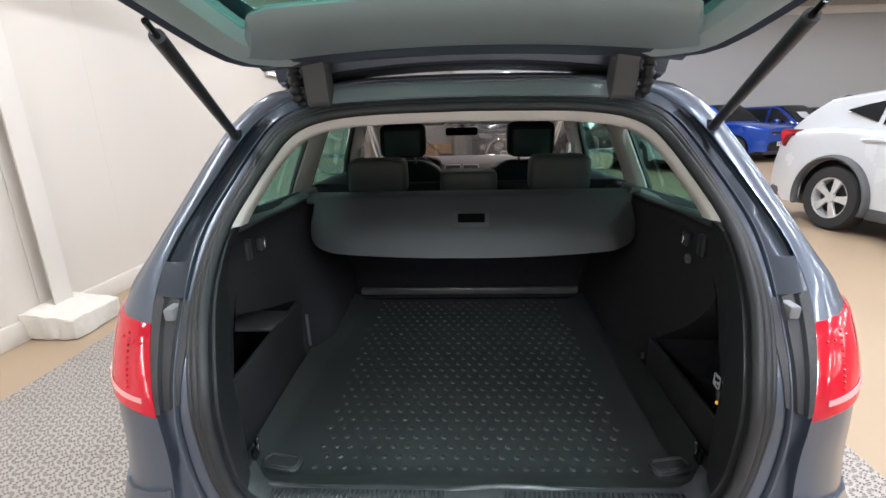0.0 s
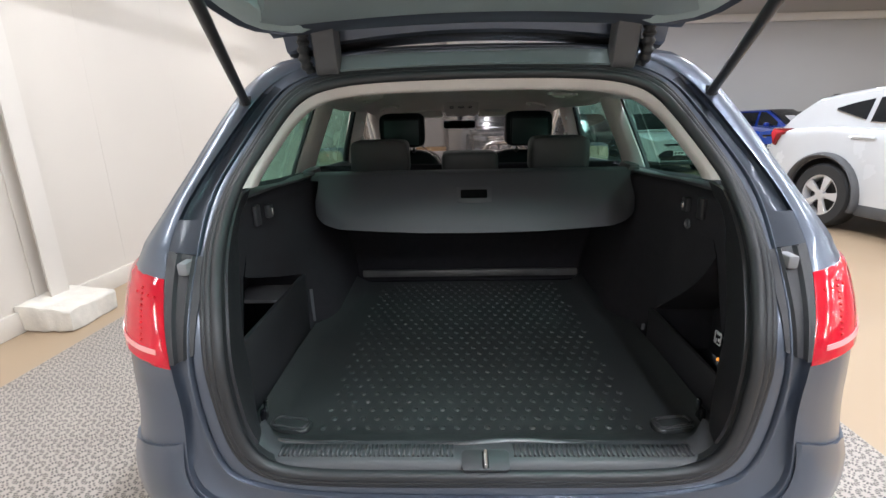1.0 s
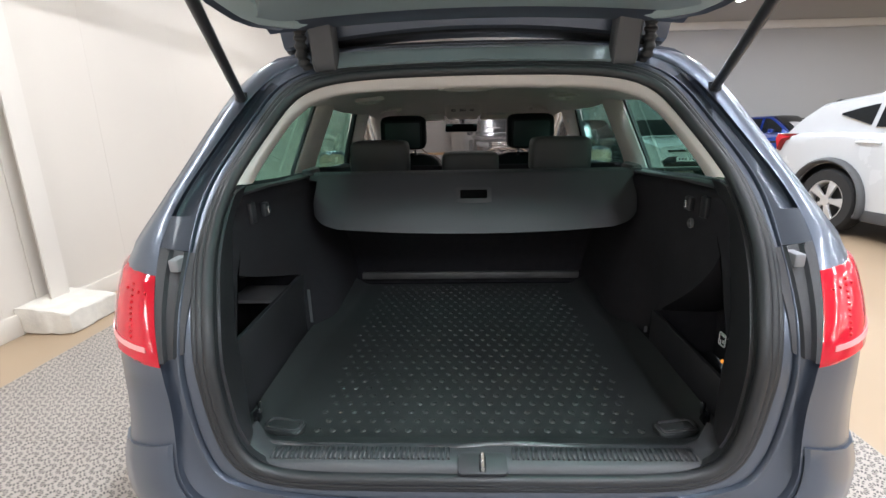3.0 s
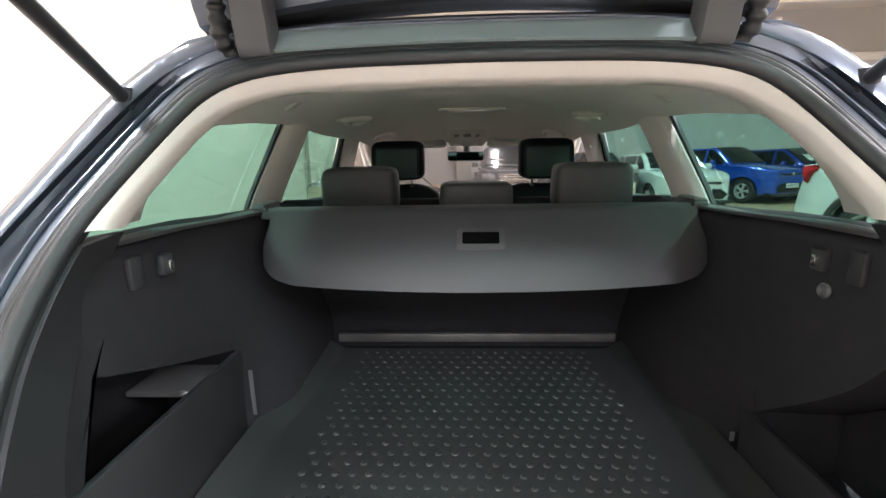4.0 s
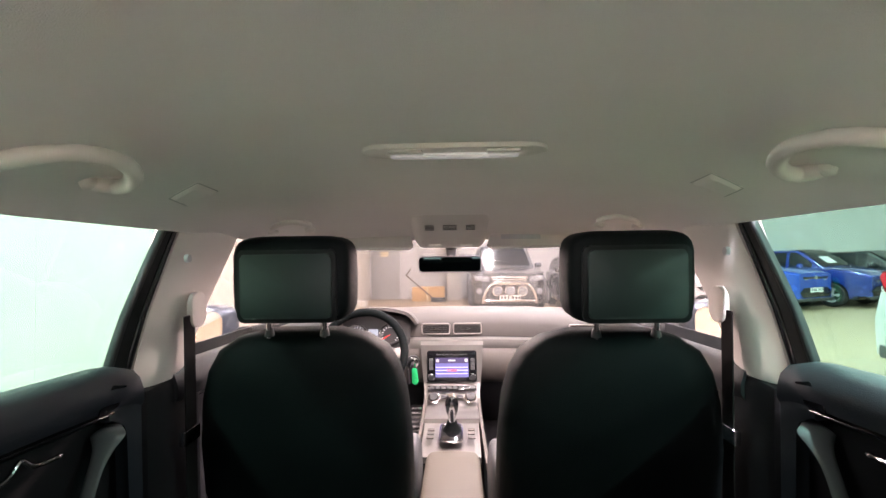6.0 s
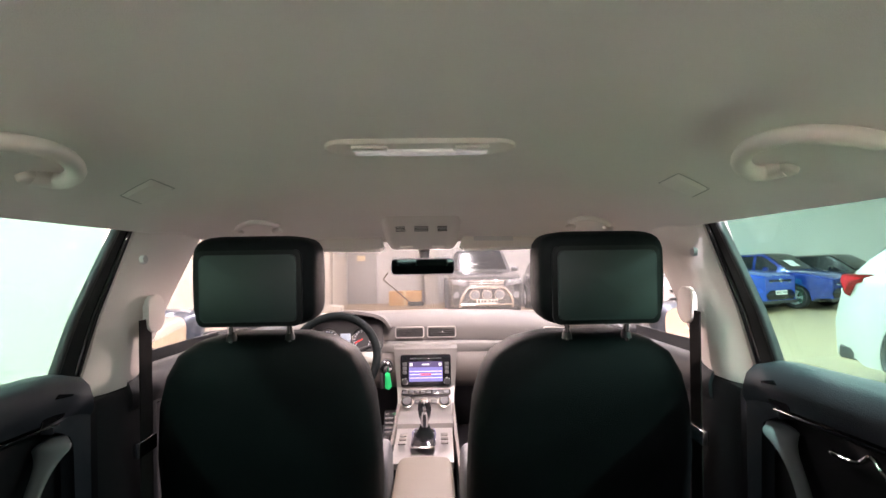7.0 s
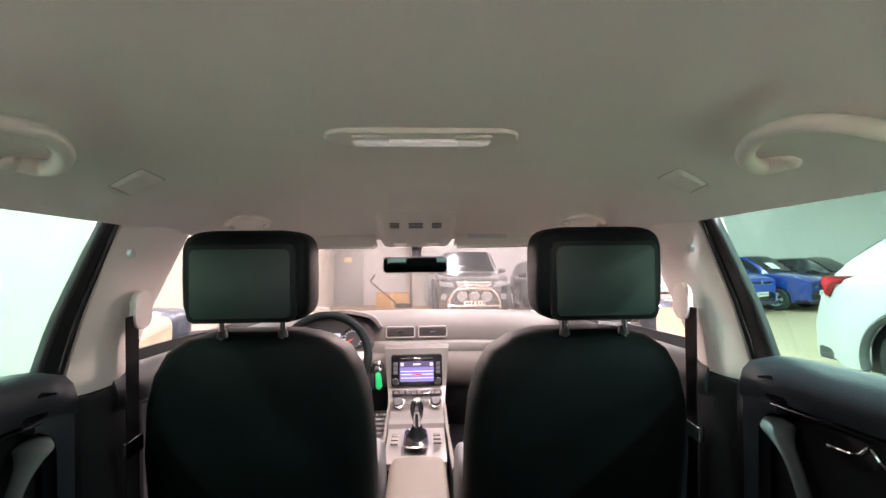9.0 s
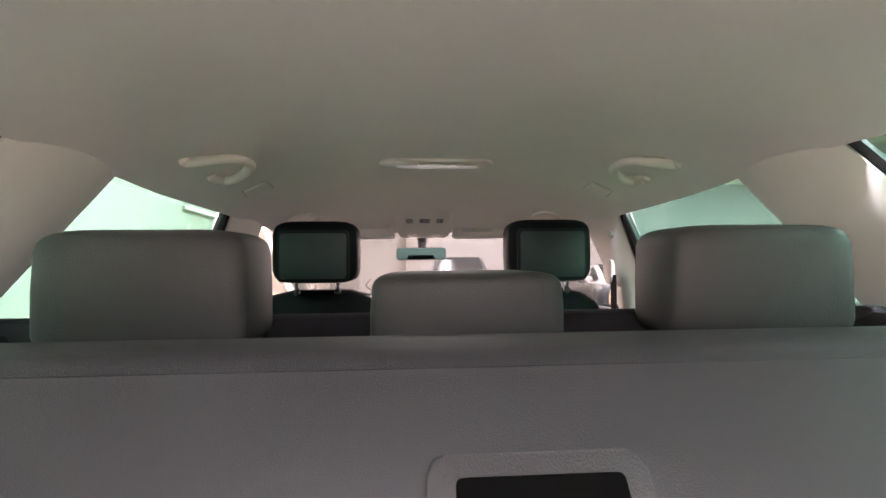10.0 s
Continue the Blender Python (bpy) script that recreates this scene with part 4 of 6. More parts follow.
def cargo_cover():
    c = thing("cargo_cover", "charcoal vinyl roller cargo cover, pulled back and half drooping", "cargo cover", CAR)
    prof = [(1.95, 1.10), (1.93, 1.118), (1.88, 1.127), (1.83, 1.131), (1.80, 1.130), (1.782, 1.124), (1.770, 1.108)]
    rings = [[Vector((x, y, z)) for y, z in prof] for x in np.linspace(-.585, .585, 13)]
    part("roller_case", sheet(rings, 0.008), ROLLER, c, "dark roller housing")
    rings = []
    n = 28
    us = [-1 + 2 * k / n for k in range(n + 1)] + [v * q for v in (.95, .965, .98, .99, .996) for q in (1, -1)]
    for u in sorted(us):
        ln = 0.226 - 0.030 * abs(u) ** 2.2 - 0.062 * (1 - math.sqrt(1 - min(1, max(0, (abs(u) - 0.84) / 0.16)) ** 2))
        row = []
        for j in range(9):
            f = j / 8
            d = ln * f
            row.append(Vector((0.010 + 0.563 * u * (1 - 0.01 * f), 1.772 - 0.60 * d - 0.02 * math.sin(math.pi * f), 1.118 - 0.80 * d)))
        rings.append(row)
    part("seam", tube([(x, 1.774, 1.117) for x in np.linspace(-.55, .57, 9)], .005, 8), ROLLER, c)
    flap = part("flap", sheet(rings, 0.006), COVER, c, "stiff charcoal vinyl flap with a curved lower edge")
    m = Matrix.Translation((0.010, 1.718, 1.058)) @ Matrix.Rotation(radians(-37), 4, "X") @ Matrix(((1, 0, 0, 0), (0, 0, -1, 0), (0, 1, 0, 0), (0, 0, 0, 1)))
    bm = prism(rounded(.124, .062, .010), m @ Matrix.Translation((.002, -.008, 0.010)), 0.006, 0.002)
    ob = part("handle_frame", bm, FRAMEGREY, c, "grey plastic frame of the grip slot")
    # No hole is cut: a black plate carries the slot's shade as colour.
    bm = prism(rounded(.094, .033, .004), m @ Matrix.Translation((.002, -.006, 0.0118)), 0.006)
    part("grip_slot", bm, HOLEBLACK, ob, "flat black plate for the shade in the grip slot")
    for s in (1, -1):
        part("end_cap", box(min(s * .585, s * .625), max(s * .585, s * .625), 1.80, 1.92, 1.10, 1.145, 0.012), GREYPL, c)
        part("end_clip", box(min(s * .575, s * .615), max(s * .575, s * .615), 1.785, 1.80, 1.118, 1.136, 0.005), FRAMEGREY, c, "grey clip at the cover end")


# Black mat lip coloured pale grey: its reflected glints are put into the colour.
LIP = material("mat_lip_glint_grey", (0.24, 0.24, 0.245), 0.28, 0, 0.5, 18, 0.5, 60, rough_var=0.12)
HEM = material("shiny_mat_rubber", (0.05, 0.05, 0.052), 0.22, 0, 0.5, 14, 0.4, 120, rough_var=0.15)


def boot_mat():
    m = thing("boot_mat", "black rubber boot mat with raised studs and folded rim", "boot mat", CAR)
    rings = []
    for y in np.linspace(.957, 2.06, 30):
        w = lerp_table([(.95, .475), (1.0, .515), (1.06, .55), (1.4, .552), (1.62, .545), (1.75, .515), (2.06, .495)], y)
        rim = 0.03
        row = [Vector((s * x, y, z)) for s, x, z in ((-1, w + .015, .585 + rim + .01), (-1, w, .587 + rim), (-1, w - .03, .598), (-1, w - .05, .594))]
        row += [Vector((x, y, .594)) for x in np.linspace(-w + .06, w - .06, 9)]
        row += [Vector((s * x, y, z)) for s, x, z in ((1, w - .05, .594), (1, w - .03, .598), (1, w, .587 + rim), (1, w + .015, .585 + rim + .01))]
        if y < 1.03:
            for p in row:
                up = min(1, (1.03 - y) / 0.06)
                p.z = max(p.z, .594 + .042 * up * up * (3 - 2 * up)) + 0.004 * math.sin(p.x * 11) * (y < .985) + 0.0025 * math.sin(p.x * 37 + 1) * (y < .985)
        rings.append(row)
    part("sheet", sheet(rings, 0.004), MATRUB, m)
    hem = spline([(x, .953 + .004 * math.sin(x * 9) + .003 * math.sin(x * 23), .632 + .004 * math.sin(x * 11 + 1)) for x in np.linspace(-.465, .465, 21)], 60)
    part("hem", tube(hem, .0075, 10), HEM, m, "shiny front edge of the mat")
    rows = []
    for x in np.linspace(-.455, .455, 61):
        drop = .006 + .007 * max(0, math.sin(x * 9.5 + 1.2)) + .003 * math.sin(x * 31)
        y = .950 + .004 * math.sin(x * 9) + .003 * math.sin(x * 23)
        rows.append([Vector((x, y, .633)), Vector((x, y - .004, .628)), Vector((x, y - .007 - drop * .8, .630 - drop * .5)), Vector((x, y - .006 - drop * 1.2, .628 - drop))])
    part("front_lip", sheet(rows, 0.002), LIP, m, "lip under the mat edge, its glint put in as grey")
    t = bmesh.new()
    bmesh.ops.create_uvsphere(t, u_segments=10, v_segments=5, radius=1)
    t.verts.index_update()
    mats = []
    for j in range(28):
        for i in range(24):
            x, y = -.43 + i * .0374 + (j % 2) * .0187, 1.055 + j * .036
            if abs(x) < lerp_table([(1.05, .41), (1.7, .40), (2.0, .38)], y):
                mats.append(Matrix.Translation((x, y, .594)) @ Matrix.Rotation(radians(45 if (i + j) % 2 else -45), 4, "Z") @ Matrix.Diagonal((.0090, .0080, .0032, 1)))
    scatter("studs", t, mats, MATRUB, m)
    for s in (1, -1):
        bm = prism(rounded(.105, .052, .018, 5), pose(s * .475, 1.058, .594, 0, 0, s * 10), 0.014, 0.006, seg=3)
        pad = part("corner_pad", bm, MATRUB, m)
        part("pad_rim", tube([pose(s * .475, 1.058, .608, 0, 0, s * 10) @ Vector((x, y, 0)) for x, y in rounded(.088, .036, .014, 5)], .0045, 8, loop=True), HEM, pad)


cargo_cover()
boot_mat()


# ---- seats ----
def pillow(w, d, h, e=0.38, nu=24, nv=14, taper_top=1.0):
    """A soft rounded block about the origin: width x, depth y, height z."""
    def p(v, k):
        return math.copysign(abs(v) ** k, v)
    bm = bmesh.new()
    rings = []
    for j in range(nv + 1):
        a = -math.pi / 2 + math.pi * j / nv
        cz, r = p(math.sin(a), e), p(math.cos(a), e)
        t = 1 + (taper_top - 1) * (cz + 1) / 2
        rings.append([Vector((w / 2 * t * max(r, 0.02) * p(math.cos(2 * math.pi * i / nu), e), d / 2 * max(r, 0.02) * p(math.sin(2 * math.pi * i / nu), e), h / 2 * cz)) for i in range(nu)])
    return loft(rings, bm=bm)


def moved(bm, m):
    bmesh.ops.transform(bm, matrix=m, verts=bm.verts[:])
    return bm


def front_seat(x, label, back=0.0):
    s = thing("front_seat", label, "car seat", CAR @ Matrix.Translation((x, -back, 0)), "front seats")
    inner = -1 if x > 0 else 1
    slim = .022 if x > 0 else .018
    # back of the seat, narrowing at the shoulders
    rings = []
    for z, w, y0, y1 in ((.50, .44, 3.06, 3.22), (.58, .505, 3.03, 3.22), (.70, .54, 3.00, 3.21), (.82, .54, 2.985, 3.20), (.93, .52, 2.98, 3.18), (1.00, .485, 2.985, 3.16), (1.05, .43, 2.995, 3.14), (1.08, .34, 3.01, 3.12), (1.096, .22, 3.03, 3.10)):
        ring = []
        for k in range(28):
            a = 2 * math.pi * k / 28
            cx, cy = math.cos(a), math.sin(a)
            half = w / 2 - (slim * min(1, max(0, (z - .45) / .30)) if cx * inner > 0 else 0)
            ring.append(Vector((half * math.copysign(abs(cx) ** 0.55, cx), (y0 + y1) / 2 + (y1 - y0) / 2 * math.copysign(abs(cy) ** 0.5, cy), z)))
        rings.append(ring)
    part("backrest", loft(rings), LEATHER, s)
    part("cushion", moved(pillow(.52, .56, .16), Matrix.Translation((0, 3.46, .50))), LEATHER, s)
    part("side_bolster", moved(pillow(.07, .20, .26, .5), Matrix.Translation((inner * .225, 3.27, .60))), BOLSTER, s, "inner bolster, windscreen light put into its grey")
    part("base", box(-.22, .22, 3.2, 3.7, .33, .42, 0.03), BLACK, s)
    h = part("headrest", moved(pillow(.280, .13, .205, 0.36), Matrix.Translation((0.040 if x > 0 else -.015, 3.028, 1.224))), LEATHER, s)
    cx = 0.040 if x > 0 else -.015
    m = frame_y(cx, 2.962, 1.211)
    part("panel_rim", prism(rounded(.228, .166, .016), m, 0.010, 0.003), PANELRIM, h)
    part("rear_panel", prism(rounded(.208, .146, .012), m, 0.016, 0.004), SCREENBACK, h, "dark rear panel let into the headrest")
    for dx in (-.067, .067):
        part("post", tube([(cx + dx, 3.02, 1.06), (cx + dx, 3.015, 1.14)], 0.0065, 10), CHROME, s, "chrome headrest post")
        part("post_socket", lathe([(.012, 0), (.011, .008), (.008, .018), (.0065, .020)], 12, m=Matrix.Translation((cx + dx, 3.02, 1.086))), BLACK, s)
    return s


# Lighter than the seat's black leather: light from the windscreen is put into it.
BOLSTER = material("leather_lightened_by_windscreen", (0.09, 0.095, 0.105), 0.5, 0, 0.1, 14, 0.4, 500)
PANELRIM = material("matt_black_panel_rim", (0.006, 0.008, 0.008), 0.6, 0, 0.1, 10, spec=0.25)
SCREENBACK = material("dark_glossy_panel", (0.016, 0.030, 0.028), 0.5, 0, 0.1, 10)
front_seat(-.362, "black leather driver seat with a headrest panel")
front_seat(.350, "black leather passenger seat with a headrest panel", 0.045)


def rear_bench():
    b = thing("rear_bench", "charcoal leather rear bench with three headrests", "car seat", CAR)
    for x, w in ((-.33, .60), (.33, .60)):
        part("backrest", moved(pillow(w + .05, .16, .46, 0.3), Matrix.Translation((x, 2.235, .79)) @ Matrix.Rotation(radians(-4), 4, "X")), LEATHER_GREY, b)
    part("cushion", moved(pillow(1.28, .52, .16, 0.3), Matrix.Translation((0, 2.42, .50))), LEATHER_GREY, b)
    for x, w, h, z in ((-.365, .245, .145, 1.161), (.008, .238, .092, 1.135), (.375, .245, .145, 1.164)):
        hr = part("headrest", moved(pillow(w, .125, h, 0.30, taper_top=0.97), Matrix.Translation((x, 2.048, z))), LEATHER_GREY, b)
        part("post", tube([(x - .05, 2.11, 1.0), (x - .05, 2.06, z)], .007, 8), CHROME, hr)
        part("post", tube([(x + .05, 2.11, 1.0), (x + .05, 2.06, z)], .007, 8), CHROME, hr)


rear_bench()


# ---- cabin fittings ----
JOINT = material("grey_joint", (0.50, 0.48, 0.46), 0.8, 0, 0.1, 20)


def roof_fittings():
    l = thing("roof_lamp", "pale grey plastic reading lamp on the roof lining", "interior lamp", CAR)
    m = Matrix.Translation((.008, 2.675, 1.464)) @ pose(0, 0, 0, 180)
    part("base", prism(rounded(.30, .085, .040, 8), m, 0.016, 0.006), TRIM, l)
    part("lens", prism(rounded(.112, .034, .004), m @ Matrix.Translation((0, -.012, .015)), 0.005, 0.002), LENS, l, "clear ribbed lens")
    for dx in (-.078, .078):
        part("side_lens", prism(rounded(.055, .040, .006), m @ Matrix.Translation((dx, -.010, .015)), 0.004, 0.002), LENS, l, "clear ribbed lens")
        part("switch", prism(rounded(.055, .016, .003), m @ Matrix.Translation((dx, .022, .015)), 0.005, 0.002), TRIM, l)
        d = bpy.data.lights.new("roof_light", "AREA")
        d.size, d.energy, d.color = 0.045, ROOF_W, (1.0, 0.93, 0.88)
        lo = new("roof_light", d)
        lo.matrix_world = CAR @ Matrix.Translation((.008 + dx, 2.685, 1.438))
    for s in (1, -1):
        for nm, keys, rad in (("rear", ((.538, 2.606, 1.402), (.522, 2.625, 1.397), (.498, 2.618, 1.397), (.466, 2.590, 1.402), (.438, 2.550, 1.407), (.418, 2.500, 1.411), (.421, 2.458, 1.411), (.438, 2.438, 1.409), (.474, 2.436, 1.406), (.530, 2.455, 1.405)), .0135),
                              ("front", ((.440, 3.324, 1.372), (.424, 3.26, 1.366), (.420, 3.20, 1.367), (.440, 3.157, 1.368), (.482, 3.18, 1.362), (.520, 3.24, 1.356), (.538, 3.285, 1.358)), .0095)):
            g = thing("grab_handle", "beige-grey plastic grab handle over the %s door" % nm, "grab handle", CAR, "grab handles")
            pts = spline([(s * x, y, z) for x, y, z in keys], 44)
            part("grip", tube(pts, [rad * (1.0 - 0.10 * math.sin(math.pi * i / 43) + (0.20 * math.exp(-(i / 7) ** 2) if nm == "rear" else 0)) for i in range(44)], 14, flat=0.85), TRIM, g)
            for k in (0, -1):
                x, y, z = keys[k]
                part("mount", moved(pillow(.026, .040, .016, 0.6), Matrix.Translation((s * x, y, head_z(x, y) - .016)) @ Matrix.Rotation(s * radians(22), 4, "Y")), TRIM, g)
        c = thing("airbag_cover", "beige-grey cover plate set in the roof lining", "cover plate", CAR, "cover plates")
        A, B, C, D = Vector((.467, 2.833)), Vector((.461, 2.751)), Vector((.539, 2.789)), Vector((.550, 2.864))
        rings = []
        for i in range(9):
            row = []
            for j in range(9):
                p = A.lerp(B, i / 8).lerp(D.lerp(C, i / 8), j / 8)
                up = .004 if i in (0, 8) or j in (0, 8) else -.004
                row.append(Vector((s * p.x, p.y, head_z(p.x, p.y) - .012 + up)))
            rings.append(row)
        part("plate", sheet(rings, 0.003), LINER, c)
        line = [A, B, C, D]
        part("joint", tube([Vector((s * p.x, p.y, head_z(p.x, p.y) - .0125)) for p in [line[k].lerp(line[(k + 1) % 4], f) for k in range(4) for f in (0, .25, .5, .75)]], .0013, 6, loop=True), JOINT, c, "fine joint round the plate")
        # rear roof belt guides
        part("belt_guide", prism(rounded(.07, .03, .01), Matrix.Translation((s * .50, 1.86, head_z(.50, 1.86) - .008)) @ Matrix.Rotation(s * radians(25), 4, "Y") @ pose(0, 0, 0, 180, 0, s * 30), 0.010, 0.003), TRIM, car)
    o = thing("overhead_console", "beige-grey overhead console with small louvres", "overhead console", CAR)
    rings = []
    for y, z, w in ((3.17, 1.424, .15), (3.22, 1.408, .128), (3.27, 1.388, .112), (3.30, 1.368, .107), (3.35, 1.332, .104), (3.40, 1.303, .102), (3.44, 1.292, .100), (3.475, 1.292, .098), (3.485, 1.30, .095)):
        rings.append([Vector((-.01 + w * u, y, z + 0.020 * max(0, abs(u) - .9) ** 2 * 20)) for u in np.linspace(-1.12, 1.12, 19)])
    part("shell", sheet(rings, 0.02), TRIM, o)
    for dx, w in ((-.062, .028), (-.0, .042), (.062, .028)):
        for i in range(4):
            f = i * 0.008
            part("louvre_slot", box(-.01 + dx - w / 2, -.01 + dx + w / 2, 3.300 + f * .88, 3.304 + f * .88, 1.3575 - f * .48, 1.3595 - f * .48), BLACK, o)
    # Lamps not seen themselves, added to give the front cabin its warm light.
    for dx in (-.05, .05):
        part("added_lamp", box(-.01 + dx - .02, -.01 + dx + .02, 3.395, 3.435, 1.297, 1.303, .002, 1), LAMP_WARM, o, "warm reading lamp, added for the glow on dash and console")
        d = bpy.data.lights.new("added_cabin_light", "AREA")
        d.size, d.energy, d.color = 0.035, READ_W, (1.0, 0.77, 0.70)
        lo = new("added_cabin_light", d)
        lo.matrix_world = CAR @ Matrix.Translation((-.01 + dx, 3.415, 1.293))
    part("switch", box(-.03, .01, 3.452, 3.458, 1.291, 1.295), BLACK, o)
    for s, lab in ((-1, "beige-grey folded sun visor"), (1, "beige-grey folded sun visor with a white sticker")):
        v = thing("sun_visor", lab, "sun visor", CAR, "sun visors")
        a = [(.122, 0), (.14, .066), (.16, .074), (.30, .066), (.40, .05), (.43, .01), (.42, -.008), (.135, -.012)]
        m = Matrix.Translation((-.012, 3.455, 1.292)) @ Matrix.Rotation(radians(50), 4, "X")
        bm = prism([(s * x, y) for x, y in a], m, 0.018, 0.007)
        part("flap", bm, TRIM, v)
        if s > 0:
            part("sticker", prism([(x, y) for x, y in ((.17, .02), (.30, .017), (.30, .052), (.17, .055))], m @ Matrix.Translation((0, 0, 0.0185)), 0.001), PALEGREY, v, "white warning sticker")
    r = thing("rear_view_mirror", "dark framed rear-view mirror hanging below the windscreen top", "mirror", CAR)
    m = frame_y(-.0175, 3.72, 1.227) @ pose(0, 0, 0, 1.0, 0, 0)
    part("housing", prism(rounded(.246, .064, .016, 6), m @ Matrix.Translation((0, 0, -.03)), 0.03, 0.006), BLACK, r)
    part("glass", prism(rounded(.238, .055, .012, 5), m @ Matrix.Translation((0, 0, 0.001)), 0.002), MIRROR_DARKENED, r, "mirror glass, its dark teal reflection put into the colour")
    part("stalk", tube([(-.012, 3.75, 1.24), (-.012, 3.76, 1.29), (-.012, 3.72, 1.33)], [.016, .022, .028], 12), BLACK, r)


READ_W = 1.0
ROOF_W = 0.12
LAMP_WARM = material("added_warm_lamp", (0.9, 0.85, 0.8), 0.4, emit=(1, .8, .68), strength=0.012)
LENS = material("lit_ribbed_lens", (0.8, 0.78, 0.75), 0.15, 0, 0.15, 60, 0.5, 120, emit=(1.0, .95, .9), strength=0.03)
roof_fittings()


PULLGREY = material("grey_green_pull", (0.10, 0.115, 0.12), 0.42, 0, 0.1, 12)
STRAP = material("dark_belt_webbing", (0.010, 0.009, 0.009), 0.85, 0, 0.2, 60, 0.4, 900, spec=0.2)


def seat_belts():
    for s in (1, -1):
        b = thing("seat_belt", "dark seat belt hanging from the pillar guide", "seat belt", CAR, "front seat belts")
        part("strap", box(min(s * .632, s * .635), max(s * .632, s * .635), 2.985, 3.03, .55, 1.14, 0.001, 1), STRAP, b)
        part("guide", prism(rounded(.062, .085, .022), Matrix.Translation((s * .640, 3.04, 1.15)) @ Matrix(((0, 0, -s, 0), (1, 0, 0, 0), (0, 1, 0, 0), (0, 0, 0, 1))), 0.014, 0.005), TRIM, b, "beige-grey belt guide cover")
        part("slot", box(min(s * .628, s * .630), max(s * .628, s * .630), 3.012, 3.05, 1.128, 1.140), BLACK, b)
        part("buckle_tongue", box(s * .630 - .008, s * .630 + .008, 2.965, 3.03, .84, .875, 0.004), CHROME, b, "bright belt tongue")
        part("clip", lathe([(0, 0), (.010, 0), (.009, .008), (0, .009)], 14, m=Matrix.Translation((s * .617, 2.972, 1.277)) @ pose(0, 0, 0, 0, -s * 90)), PALEGREY, b, "pale clip")
        # door pull on the rear door
        part("door_pull", tube(spline([(s * .70, 2.85, .945), (s * .672, 2.80, .945), (s * .664, 2.775, .925), (s * .663, 2.735, .86), (s * .668, 2.68, .70)], 24), [0.012 + 0.017 * math.exp(-((i - 8) / 4.0) ** 2) for i in range(24)], 12, flat=0.35), PULLGREY, car, "grey door pull")
        part("door_latch", tube(spline([(s * .685, 2.70, .945), (s * .667, 2.681, .951), (s * .664, 2.632, .957), (s * .664, 2.609, .975), (s * .666, 2.59, .958), (s * .69, 2.57, .94)], 22), .0042, 8), CHROME, car, "chrome door release")
        part("speaker", prism([(.0, .0), (.05, .005), (.075, .04), (.04, .05), (.01, .035)], Matrix.Translation((s * .664, 2.76, .985)) @ Matrix(((0, 0, -s, 0), (1, 0, 0, 0), (0, 1, 0, 0), (0, 0, 0, 1))), 0.004, 0.002), BLACK_GLOSS, car)


seat_belts()


VENTRIM = material("bright_silver_rim", (0.50, 0.47, 0.45), 0.3, 0.6, 0.05, 10)


